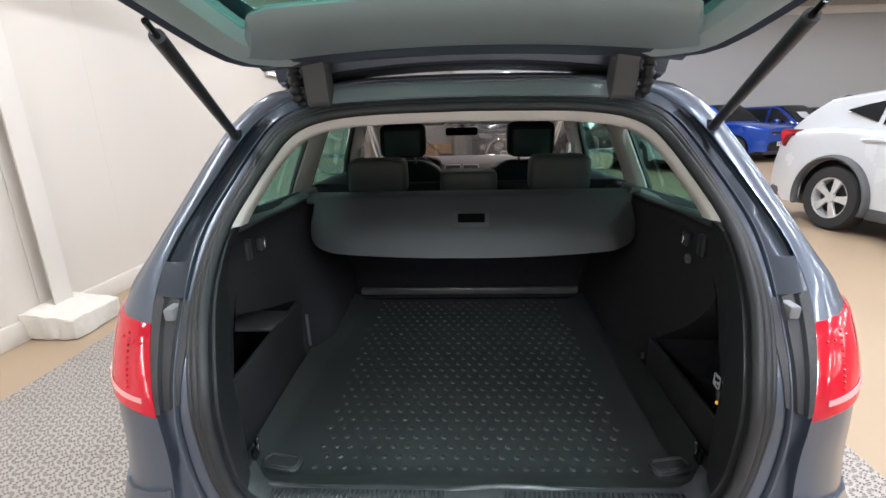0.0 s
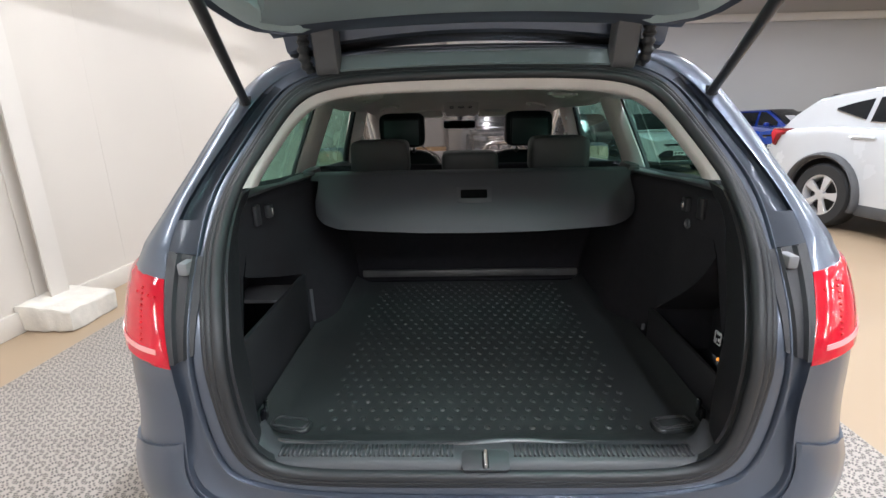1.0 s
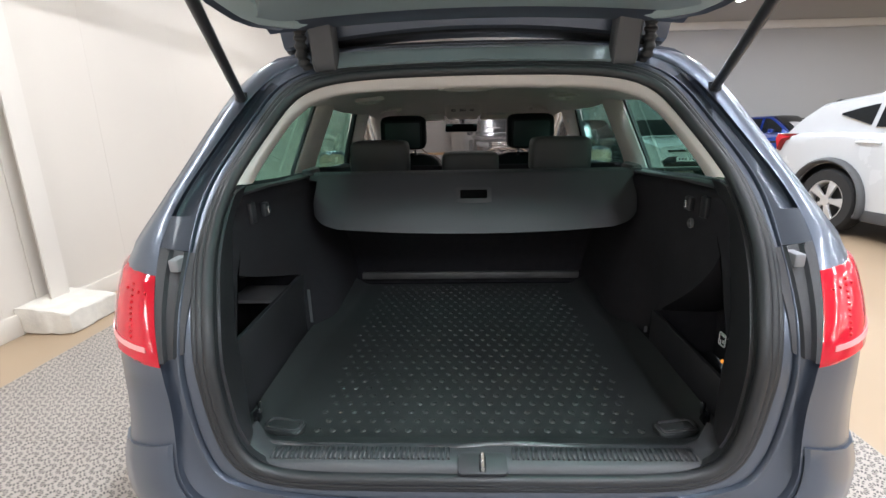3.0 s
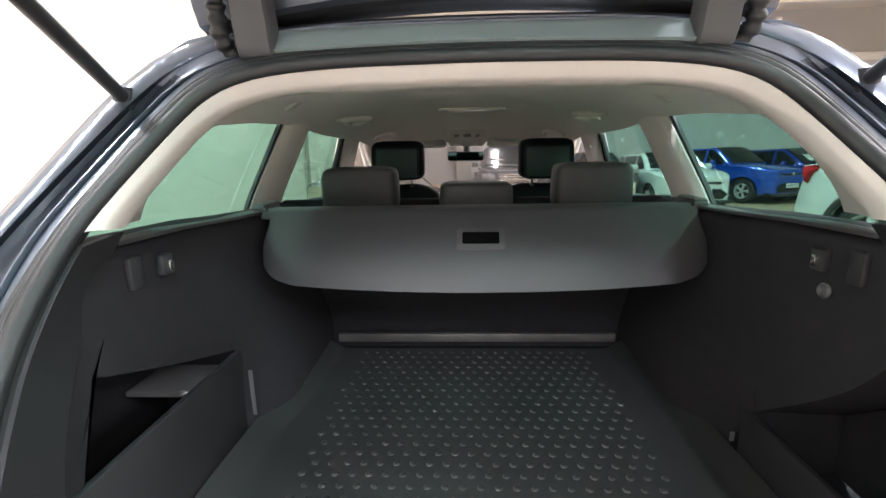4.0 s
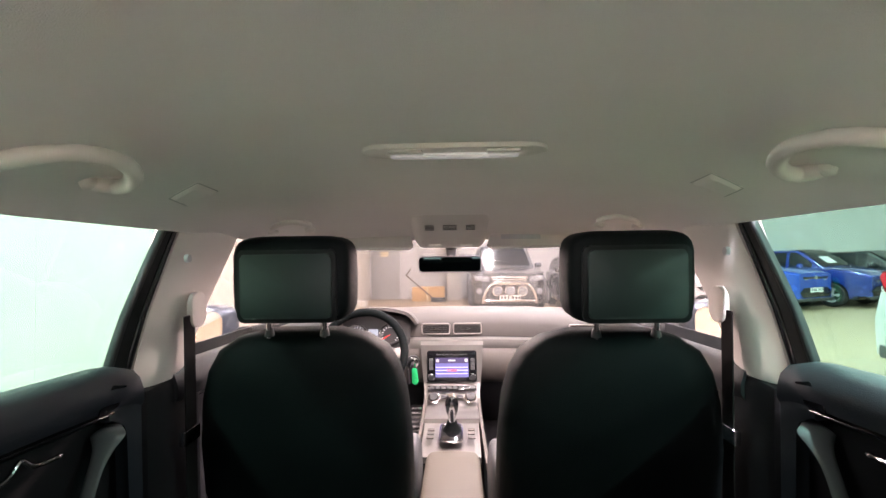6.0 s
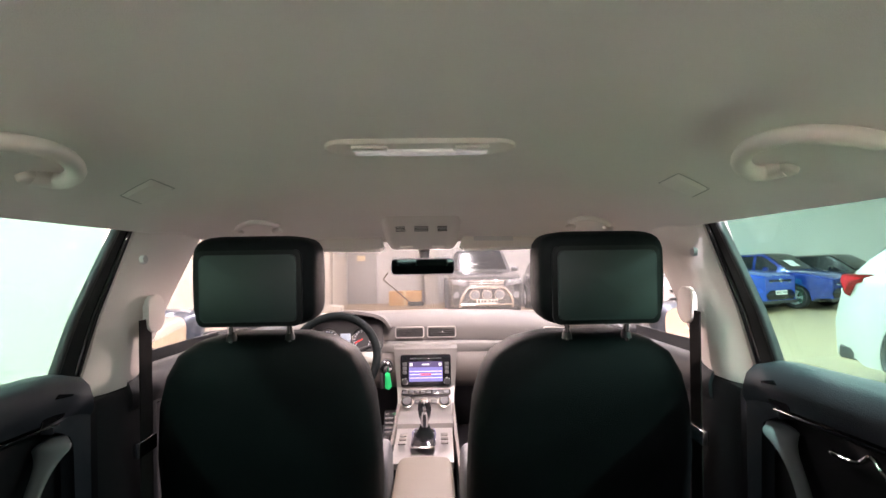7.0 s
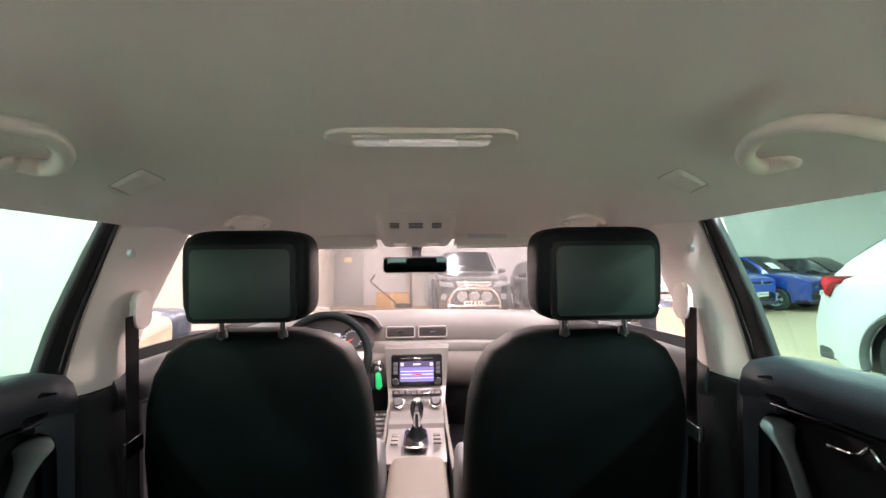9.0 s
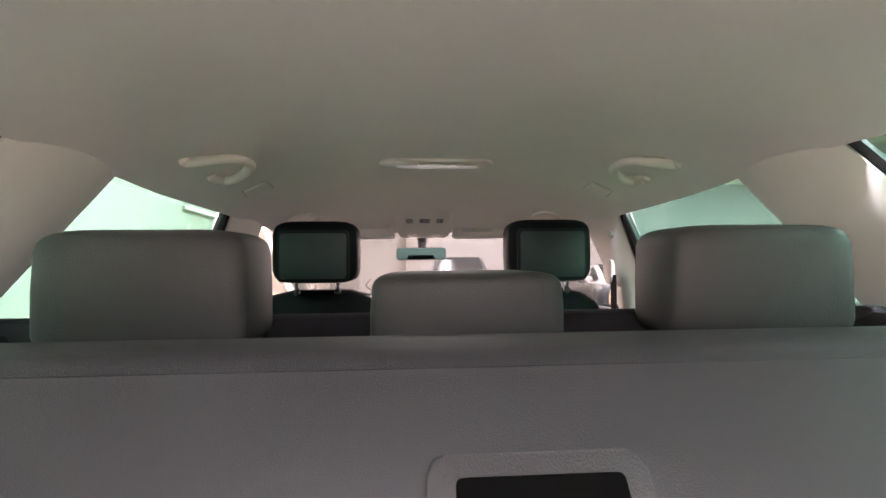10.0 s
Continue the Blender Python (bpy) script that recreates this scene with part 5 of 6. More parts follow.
def dashboard():
    d = thing("dashboard", "taupe and beige dashboard with a brushed silver band", "dashboard", CAR)
    OX = -.02

    def run(prof, n=25, w=.735, bow=.10):
        return [[Vector((OX + w * u, y - bow * abs(u) ** 2.5, z - 0.015 * abs(u) ** 3)) for y, z in prof] for u in np.linspace(-1, 1, n)]
    part("top_pad", sheet(run([(4.72, .925), (4.62, .945), (4.45, .964), (4.33, .970), (4.26, .962), (4.215, .940), (4.20, .91), (4.203, .852)]), 0.012), TAUPE, d, "taupe padded dash top")
    part("groove", sheet(run([(4.204, .852), (4.218, .847), (4.204, .841)]), 0.003), BLACK, d)
    part("silver_band", sheet(run([(4.200, .841), (4.186, .834), (4.18, .81), (4.188, .792)]), 0.008), SILVER, d, "brushed silver band")
    part("lower_panel", sheet(run([(4.188, .792), (4.175, .775), (4.165, .73), (4.19, .66), (4.25, .62)]), 0.012), BEIGE_DASH, d, "beige lower dash panel")
    part("footwell", sheet(run([(4.25, .62), (4.35, .50), (4.5, .33)]), 0.012), BLACK, d)
    # air vents: silver rim, dark recess, louvres and a thumb wheel
    def air_vent(x, y, z, w, h, turn):
        m = frame_y(x, y, z) @ pose(0, 0, 0, -6, turn)
        v = part("air_vent", tube([m @ Vector((p[0], p[1], .012)) for p in rounded(w, h, .010)], .0032, 6, loop=True), VENTRIM, d, "silver-rimmed air vent")
        part("grille", prism(rounded(w - .004, h - .004, .009), m, 0.009), HOLE, v)
        n = 4
        for i in range(n):
            yy = (i - (n - 1) / 2) * (h - .012) / n
            part("louvre", moved(box(-w / 2 + .006, w / 2 - .006, yy - .0012, yy + .0012, .008, .0145), m), BLACK, v)
        part("thumb_wheel", moved(box(-.014, .014, -.003, .002, .012, .020, .001, 1), m), CHROME, v)
    air_vent(OX - .078, 4.207, .888, .137, .050, 0)
    air_vent(OX + .078, 4.207, .888, .137, .050, 0)
    air_vent(.600, 4.125, .888, .115, .052, -10)
    air_vent(-.645, 4.125, .888, .115, .052, 10)
    # clock below the vents
    part("clock", prism(rounded(.05, .03, .014), frame_y(OX + .005, 4.176, .812), 0.010, 0.003), BLACK_GLOSS, d, "small dash clock")
    # instrument hood, dials
    hood = spline([(-.57, 4.10, .93), (-.53, 4.08, .985), (-.44, 4.07, 1.010), (-.375, 4.07, 1.014), (-.31, 4.07, 1.010), (-.22, 4.08, .985), (-.18, 4.10, .93)], 25)
    part("instrument_hood", sheet([hood, [p + Vector((0, .10, -.01)) for p in hood], [p + Vector((0, .22, -.05)) for p in hood]], 0.014), TAUPE, d)
    c = part("instrument_panel", prism(rounded(.36, .15, .03), frame_y(-.400, 4.158, .885) @ pose(0, 0, 0, -18), 0.006), BLACK, d, "instrument panel with two lit dials")
    for x in (-.484, -.318):
        m = frame_y(x, 4.142, .870) @ pose(0, 0, 0, -18)
        part("dial", lathe([(0, 0), (.052, 0), (.054, .006), (.050, .008), (.048, .003), (0, .003)], 32, m=m), CHROME, c, "dial with a chrome ring")
        part("dial_face", lathe([(0, .0035), (.046, .0035), (.046, .0045), (0, .0045)], 32, m=m), BLACK, c)
        t = box(-.0012, .0012, .034, .043, .0048, .0052)
        t.verts.index_update()
        scatter("scale_marks", t, [m @ Matrix.Rotation(radians(a), 4, "Z") for a in range(-130, 131, 20)], DIALMARK, c)
        part("needle", box(-.0015, .0015, 0, .040, .006, .0075, m=m @ Matrix.Rotation(radians(118), 4, "Z")), NEEDLE, c, "red needle")
    part("centre_display", prism(rounded(.048, .055, .004), frame_y(-.401, 4.144, .870) @ pose(0, 0, 0, -18), 0.004), DISPLAY, c, "lit white centre display")
    # ignition with key
    ig = part("ignition", lathe([(0, 0), (.026, 0), (.026, .006), (.018, .010), (0, .010)], 20, m=frame_y(-.207, 4.135, .737)), CHROME, d)
    part("ignition_ring", lathe([(.030, -.05), (.034, 0), (.027, .003), (.026, -.05)], 20, m=frame_y(-.207, 4.135, .737)), BLACK, ig)
    return d


NEEDLE = material("red_needle", (0.7, 0.02, 0.02), 0.4, emit=(1, .05, .03), strength=0.3)
DIALMARK = material("lit_dial_marks", (0.8, 0.82, 0.85), 0.4, emit=(.9, .95, 1), strength=0.12)
DISPLAY = material("lit_display", (0.5, 0.55, 0.6), 0.3, emit=(.35, .48, .7), strength=0.05)
dashboard()


def key_tag():
    k = thing("car_key", "car key in the ignition with a bright green tag", "key", CAR)
    part("key", box(-.214, -.200, 4.07, 4.13, .730, .744, .003), BLACK, k)
    part("loop", tube([(-.207 + .010 * math.cos(a), 4.078, .722 + .016 * math.sin(a)) for a in np.linspace(0, 6.283, 15)[:-1]], .0014, 6, loop=True), CHROME, k)
    part("tag", prism([(-.016, -.07), (.0, -.082), (.016, -.066), (.014, -.006), (.006, .0), (-.006, .0), (-.010, -.01)], frame_y(-.199, 4.074, .728) @ pose(0, 0, 0, 0, 0, 6), 0.005, 0.002), GREENTAG, k, "bright green plastic tag")
    part("fob", box(-.232, -.216, 4.072, 4.084, .650, .722, .004), BLACK, k)


GREENTAG = material("green_tag", (0.02, 0.55, 0.18), 0.35)
key_tag()


def steering_wheel():
    w = thing("steering_wheel", "black leather three-spoke steering wheel", "steering wheel", CAR)
    m = Matrix.Translation((-.396, 3.86, .849)) @ pose(0, 0, 0, 64)
    part("rim", tube([m @ Vector((.180 * math.cos(a), .180 * math.sin(a), 0)) for a in np.linspace(0, 2 * math.pi, 49)[:-1]], .0175, 12, loop=True), LEATHER, w)
    part("hub", moved(pillow(.15, .13, .06, 0.5), m @ Matrix.Translation((0, -.005, -.025))), BLACK, w)
    for a in (0, 180):
        part("spoke", moved(box(.06, .172, -.022, .022, -.012, .004, .006), m @ Matrix.Rotation(radians(a), 4, "Z")), SILVER, w, "silver spoke with buttons")
    part("spoke", moved(box(.06, .172, -.030, .030, -.012, .004, .006), m @ Matrix.Rotation(radians(-90), 4, "Z")), BLACK, w)
    part("badge", lathe([(0, .004), (.022, .004), (.02, .008), (0, .009)], 20, m=m), CHROME, w)
    part("column", tube([m @ Vector((0, 0, -.03)), (-.378, 4.16, .73)], [.045, .06], 14), BLACK, w)
    part("stalk", tube([(-.31, 3.93, .86), (-.24, 3.93, .885), (-.21, 3.94, .89)], .008, 8), BLACK, w)


steering_wheel()


def centre_console():
    c = thing("centre_console", "silver and beige centre console with screen radio and automatic gear lever", "centre console", CAR)
    OX = -.020
    # upper stack
    rings = [[Vector((OX + w * u, y, z)) for u in np.linspace(-1, 1, 9)] for y, z, w in ((4.18, .812, .152), (4.155, .805, .150), (4.145, .70, .142), (4.135, .635, .135), (4.15, .618, .132))]
    part("stack_panel", sheet(rings, 0.02), SILVER, c, "brushed silver panel")
    fm = frame_y(OX, 4.118, .724) @ pose(0, 0, 0, -4)
    r = part("radio", prism(rounded(.236, .145, .010), fm @ Matrix.Translation((0, 0, -.012)), 0.020, 0.003), BLACK_GLOSS, c, "black screen radio")
    part("screen", prism(rounded(.158, .078, .003), fm @ Matrix.Translation((0, -.012, .0085)), 0.001), SCREEN, r, "lit purple-blue radio screen")
    part("screen_band", prism(rounded(.158, .026, .002), fm @ Matrix.Translation((0, .028, .009)), 0.0012), SCREEN_DARK, r)
    for y, mat_, w in ((-.004, SCREEN_LINE, .15), (-.018, SCREEN_LINE, .15), (-.034, SCREEN_LINE, .15), (-.018, NEEDLE, .05), (.028, PALEGREY, .035)):
        part("screen_bar", prism(rounded(w, .003 if mat_ is SCREEN_LINE else .007, .001), fm @ Matrix.Translation((0, y, .0104)), 0.0006), mat_, r)
    for sx in (-1, 1):
        part("screen_icon", prism(rounded(.014, .014, .002), fm @ Matrix.Translation((sx * .068, .028, .0104)), 0.0006), PALEGREY, r)
        part("radio_knob", lathe([(.015, 0), (.014, .014), (.011, .017), (0, .017)], 18, m=fm @ Matrix.Translation((sx * .099, -.05, .008))), BLACK, r, "radio knob with chrome rim")
        part("knob_ring", lathe([(.0175, 0), (.0175, .006), (.0145, .007), (.0145, 0)], 18, m=fm @ Matrix.Translation((sx * .099, -.05, .008))), CHROME, r)
        for k in range(3):
            part("radio_button", prism(rounded(.020, .016, .002), fm @ Matrix.Translation((sx * .099, .03 - k * .019, .008)), 0.004, 0.001), GREYPL, r)
    part("disc_slot", prism(rounded(.15, .006, .002), fm @ Matrix.Translation((0, .056, .0082)), 0.001), CHROME, r)
    part("hazard_switch", prism(rounded(.05, .014, .003), frame_y(OX + .003, 4.118, .640), 0.006, 0.001), NEEDLE_OFF, c, "dark hazard switch with a red mark")
    # climate panel, slanting towards the lever
    rings = [[Vector((OX + w * u, y, z)) for u in np.linspace(-1, 1, 9)] for y, z, w in ((4.13, .632, .134), (4.11, .620, .133), (4.035, .550, .126), (3.98, .536, .120), (3.88, .552, .115), (3.80, .570, .112))]
    part("climate_panel", sheet(rings, 0.02), SILVER, c, "brushed silver panel")
    tm = Matrix.Translation((OX, 4.048, .608)) @ pose(0, 0, 0, 43)
    part("button_row", prism(rounded(.225, .022, .003), tm @ Matrix.Translation((0, .034, 0)), 0.005, 0.001), BLACK_GLOSS, c, "black button row")
    for i in range(8):
        part("row_button", prism(rounded(.022, .014, .002), tm @ Matrix.Translation((-.0945 + i * .027, .034, .005)), 0.002), BLACK, c)
    for sx in (-1, 1):
        k = part("climate_knob", lathe([(.024, 0), (.022, .016), (.019, .019), (0, .019)], 24, m=tm @ Matrix.Translation((sx * .085, -.014, 0))), BLACK, c, "round climate knob with chrome rim")
        part("knob_rim", lathe([(.027, 0), (.027, .005), (.023, .006), (.0225, 0)], 24, m=tm @ Matrix.Translation((sx * .085, -.014, .001))), CHROME, k)
        part("rocker", prism(rounded(.03, .018, .003), tm @ Matrix.Translation((sx * .036, -.012, 0)), 0.006, 0.001), BLACK, c)
    # lever deck
    rings = [[Vector((OX + w * u, y, z)) for u in np.linspace(-1, 1, 9)] for y, z, w in ((3.82, .570, .112), (3.78, .575, .110), (3.50, .592, .104), (3.45, .594, .102))]
    part("lever_deck", sheet(rings, 0.02), SILVER, c, "silver lever surround")
    dm = Matrix.Translation((OX, 3.61, .608)) @ pose(0, 0, 0, -3.4)
    part("gate_plate", prism(rounded(.075, .18, .012), dm, 0.004, 0.002), BLACK_GLOSS, c, "black lever gate")
    part("gate_rim", tube([dm @ Vector((.042 * math.copysign(abs(math.cos(a)) ** .4, math.cos(a)), .096 * math.copysign(abs(math.sin(a)) ** .4, math.sin(a)), .004)) for a in np.linspace(0, 6.2832, 33)[:-1]], .003, 6, loop=True), CHROME, c)
    lv = part("gear_lever", lathe([(.010, 0), (.011, .05), (.016, .085), (.022, .105), (.025, .13), (.022, .155), (.012, .168), (0, .170)], 20, m=Matrix.Translation((OX + .004, 3.64, .585)) @ pose(0, 0, 0, 10)), CHROME, c, "chrome and black gear lever")
    part("boot", lathe([(.042, 0), (.036, .02), (.022, .045), (.012, .07), (.010, .07)], 20, m=Matrix.Translation((OX + .004, 3.635, .590))), LEATHER, lv, "black leather lever boot")
    for sx in (-1, 1):
        for k in range(3):
            part("deck_button", prism(rounded(.026, .022, .003), dm @ Matrix.Translation((sx * .075, -.05 + k * .04, .001)), 0.005, 0.001), TAUPE, c)
    # side walls and armrest box
    for s in (1, -1):
        part("side_wall", prism([(3.44, .33), (4.12, .33), (4.12, .60), (3.80, .558), (3.44, .58)], Matrix.Translation((OX + s * .118, 0, 0)) @ Matrix(((0, 0, s, 0), (1, 0, 0, 0), (0, 1, 0, 0), (0, 0, 0, 1))), 0.012, 0.003), BEIGE_DASH, c)
    part("armrest", moved(pillow(.175, .50, .07, 0.28), Matrix.Translation((OX + .008, 3.19, .595))), ARMREST, c, "beige leather armrest lid")
    part("box", box(OX - .085, OX + .10, 2.92, 3.44, .33, .575, .015), BEIGE_DASH, c)
    # pedal with metal ribs
    pm = Matrix.Translation((-.20, 4.20, .42)) @ pose(0, 0, 0, 55)
    pd = part("pedal", prism(rounded(.06, .17, .008), pm, 0.012, 0.003), BLACK, c)
    for k in range(7):
        part("pedal_rib", prism(rounded(.05, .010, .002), pm @ Matrix.Translation((0, -.065 + k * .022, .012)), 0.004), CHROME, pd)


ARMREST = material("beige_armrest_leather", (0.10, 0.09, 0.072), 0.55, 0, 0.1, 12, 0.4, 500)
SCREEN = material("lit_radio_screen", (0.12, 0.12, 0.3), 0.2, emit=(.26, .25, .60), strength=0.09)
SCREEN_DARK = material("dark_screen_band", (0.05, 0.04, 0.08), 0.2, emit=(.10, .08, .18), strength=0.15)
SCREEN_LINE = material("bright_screen_bar", (0.7, 0.6, 0.9), 0.2, emit=(.6, .6, 1), strength=0.15)
NEEDLE_OFF = material("dark_switch", (0.08, 0.02, 0.02), 0.4)
centre_console()


def door_mirrors():
    for s in (1, -1):
        m = thing("door_mirror", "grey-blue door mirror outside the front window", "door mirror", CAR, "door mirrors")
        part("shell", moved(pillow(.24, .14, .16, 0.6), Matrix.Translation((s * 1.04, 3.83, .985))), PAINT, m)
        part("glass", prism(rounded(.19, .12, .04, 6), frame_y(s * 1.04, 3.758, .985) @ pose(0, 0, 0, 0, -s * 5), 0.006), MIRROR, m, "mirror glass")
        part("arm", tube([(s * .76, 3.90, .95), (s * .95, 3.85, .945)], .022, 10), BLACK, m)


door_mirrors()


# ---- parked cars in the hall: each in its own axes, y ahead, x to its right ----
def car_paint(name, c, metal=0.3):
    return material(name, c, 0.25, metal, 0.06, 2, coat=1.0)


BLUE = car_paint("bright_blue_paint", (0.006, 0.06, 0.42))
BLUE_DARK = car_paint("deep_blue_paint", (0.008, 0.03, 0.22))
WHITE = car_paint("white_paint", (0.56, 0.57, 0.585), 0.0)
DARK = car_paint("dark_grey_paint", (0.025, 0.027, 0.03))
PICKGREY = car_paint("slate_grey_paint", (0.12, 0.122, 0.13))
CARGLASS = material("car_window_glass", (0.012, 0.014, 0.016), 0.14, 0, 0.1, 3, rough_var=0.02)
LAMPGLASS = material("headlamp_glass", (0.30, 0.32, 0.34), 0.12, 0.3, 0.3, 30)
TYRE = material("tyre_rubber", (0.02, 0.02, 0.021), 0.75, 0, 0.2, 20)
PAPER = material("white_paper", (0.42, 0.42, 0.42), 0.7, 0, 0.1, 20)
ALLOY = material("alloy", (0.62, 0.62, 0.63), 0.35, 0.5, 0.05, 10)
CLAD = material("grey_cladding", (0.07, 0.07, 0.073), 0.6, 0, 0.15, 12)
PLATE = material("number_plate", (0.75, 0.75, 0.73), 0.5)
INK = material("plate_ink", (0.03, 0.03, 0.035), 0.6)


def wheel(parent, x, y, r, w, side):
    m = Matrix.Translation((x, y, r)) @ Matrix.Rotation(radians(90 * side), 4, "Y")
    ty = part("wheel", lathe([(r * .60, -w / 2), (r * .92, -w / 2), (r * .985, -w * .38), (r, -w * .2), (r, w * .2), (r * .985, w * .38), (r * .92, w / 2), (r * .64, w / 2), (r * .62, w * .4), (r * .60, -w / 2)], 36, m=m, cap=False), TYRE, parent, "black tyre on an alloy rim")
    part("rim", lathe([(r * .64, w * .46), (r * .60, w * .46), (r * .56, w * .30), (r * .55, -w * .3), (r * .64, -w * .3)], 36, m=m, cap=False), ALLOY, ty, "silver alloy rim")
    for k in range(5):
        mm = m @ Matrix.Rotation(radians(72 * k + 18), 4, "Z")
        part("spoke", prism([(r * .08, -r * .07), (r * .30, -r * .085), (r * .61, -r * .15), (r * .61, r * .15), (r * .30, r * .085), (r * .08, r * .07)], mm @ Matrix.Translation((0, 0, w * .30)), w * .13, .010), ALLOY, ty)
    part("hub", lathe([(0, w * .30), (r * .17, w * .30), (r * .15, w * .46), (0, w * .47)], 20, m=m), ALLOY, ty)
    part("brake_disc", lathe([(0, 0), (r * .52, 0), (r * .52, w * .08), (0, w * .08)], 24, m=m), DARKMETAL, ty)


DARKMETAL = material("dark_metal", (0.05, 0.05, 0.05), 0.5, 0.8)


def parked_car(label, at, paint, L, W, H, belt_z, hood_z, nose_z, r, wb, front_axle, cowl, roof0, roof1, tail, cladding=False, group="parked cars", suv=None):
    """cowl, roof0, roof1, tail: y of the windscreen's foot, the roof's ends and the rear window's foot."""
    c = thing("parked_car", label, "car", at, group)
    h = L / 2
    ax = (front_axle, front_axle - wb)

    def width(y):
        e = min(h - y, h + y) / 0.75
        return W / 2 * (1 - (0.13 if suv and y < 0 else 0.30) * max(0, 1 - e) ** 2.2)

    def deck(y):
        if suv and y < cowl:
            return lerp_table(suv["deck"], y)
        if y > cowl:
            f = (y - cowl) / (h - cowl)
            return hood_z - (hood_z - nose_z) * f ** 2.2
        return lerp_table([(-h, belt_z + .02), (tail, belt_z + .05), (cowl, hood_z)], y)

    def low(y):
        z = 0.24 + (0.06 if abs(y) > h - .3 else 0)
        for a in ax:
            d = abs(y - a)
            if d < r * 1.16:
                z = max(z, r + math.sqrt((r * 1.16) ** 2 - d * d) * 1.0)
        return z
    ys = sorted(set([round(v, 3) for v in np.linspace(-h, h, 56)] + [round(a + r * 1.16 * math.cos(k * math.pi / 10), 3) for a in ax for k in range(11)]))
    rings = []
    for y in ys:
        w, z1, z0 = width(y), deck(y), low(y)
        half = []
        for k in range(10):
            f = k / 9
            z = z0 + (z1 - 0.05 - z0) * f
            b = 1 - 0.035 * (2 * (z - 0.62)) ** 2
            half.append((w * min(1, b), z))
        half += [(w * .93, z1 - .012), (w * .86, z1), (w * .5, z1 + .02), (0, z1 + .028)]
        rings.append([Vector((x, y, z)) for x, z in half] + [Vector((-x, y, z)) for x, z in half[-2::-1]])
    bm = loft(rings, closed=False, cap=False)
    for i in (0, -1):
        ring = rings[i]
        bm.faces.new([bm.verts.new(p) for p in ring])
    part("body", bm, paint, c, sharp=35)
    part("wheel_well", box(-W / 2 + .18, W / 2 - .18, -h + .25, h - .25, 0.2, belt_z - .25, .05), BLACK, c)
    # cabin: roof and pillars in paint, panes let in
    def roof(y):
        if suv and y < roof0:
            return lerp_table(suv["roof"], y)
        if y > roof0:
            f = (y - roof0) / (cowl - roof0)
            return H - (H - deck(cowl)) * f ** 1.15
        if y < roof1:
            f = (roof1 - y) / (roof1 - tail)
            return H - .03 - (H - .03 - deck(tail)) * f ** 1.6
        return H - 0.03 * ((y - roof0) / (roof1 - roof0)) ** 2
    rows = []
    gy = list(np.linspace(tail, roof1, 7)) + list(np.linspace(roof1, roof0, 9))[1:] + list(np.linspace(roof0, cowl, 9))[1:]
    for y in gy:
        zb, zr = deck(y) - 0.02, roof(y)
        wb_, wr = width(y) * .90, width(y) * (.90 - .28 * max(0.02, (zr - zb)))
        rows.append([Vector((wb_ + (wr - wb_) * f, y, zb + (zr - .05 - zb) * f)) for f in (0, .33, .66, 1)] + [Vector((wr * .93, y, zr - .012)), Vector((wr * .6, y, zr + .008)), Vector((0, y, zr + .018))])
    full = [row + [Vector((-p.x, p.y, p.z)) for p in row[-2::-1]] for row in rows]
    part("cabin", loft(full, closed=False, cap=False), paint, c, sharp=35)
    for s in (1, -1):
        # side panes, split by the pillars
        cut = [] if suv else [(tail + .32, -0.9), (-0.82, 0.08), (0.16, cowl - .25)]
        for a, b in cut:
            a, b = max(a, tail + .3), min(b, cowl - .2)
            if b - a < .15:
                continue
            rr = []
            for y in np.linspace(a, b, 9):
                zb, zr = deck(y) + .015, roof(y) - .07
                if zr - zb < .03:
                    zr = zb + .03
                wb_, wr = width(y) * .90, width(y) * (.90 - .28 * max(0.02, (zr + .07 - zb + .035)))
                g = [(zb + (zr - zb) * f) for f in (0, .5, 1)]
                rr.append([Vector((s * (wb_ + (wr - wb_) * (z - zb + .03) / (zr + .07 - .05 - zb + .035) + .006), y, z)) for z in g])
            part("side_window", sheet(rr, .004), CARGLASS, c)
        for a, b in (suv["panes"] if suv else ()):
            rr = []
            for y in np.linspace(a, b, 11):
                z0, z1 = lerp_table(suv["sill"], y), lerp_table(suv["head"], y)
                d0, d1 = deck(y) - .02, roof(y) - .05
                wb_, wr = width(y) * .90, width(y) * (.90 - .28 * max(0.02, roof(y) - d0))
                rr.append([Vector((s * (wb_ + (wr - wb_) * (z - d0) / (d1 - d0) + .007), y, z)) for z in (z0, (z0 + z1) / 2, z1)])
            part("side_window", sheet(rr, .004), CARGLASS, c)
            part("chrome_line", tube([r[0] + Vector((s * .003, 0, -.008)) for r in rr], .007, 8), CHROME, c)
    for (y0, y1), nm in (((cowl - .04, roof0 + .03), "windscreen"), ((tail + .04, roof1 - .05), "rear_window")):
        rr = []
        for y in np.linspace(y0, y1, 7):
            zr = roof(y)
            wr = width(y) * (.90 - .28 * max(0.02, (zr - deck(y) + .02)))
            rr.append([Vector((wr * .86 * u, y + (.01 if nm == "windscreen" else -.01), zr + .018 - .01 * u * u + .0072)) for u in np.linspace(-1, 1, 9)])
        part(nm, sheet(rr, .004), CARGLASS, c)
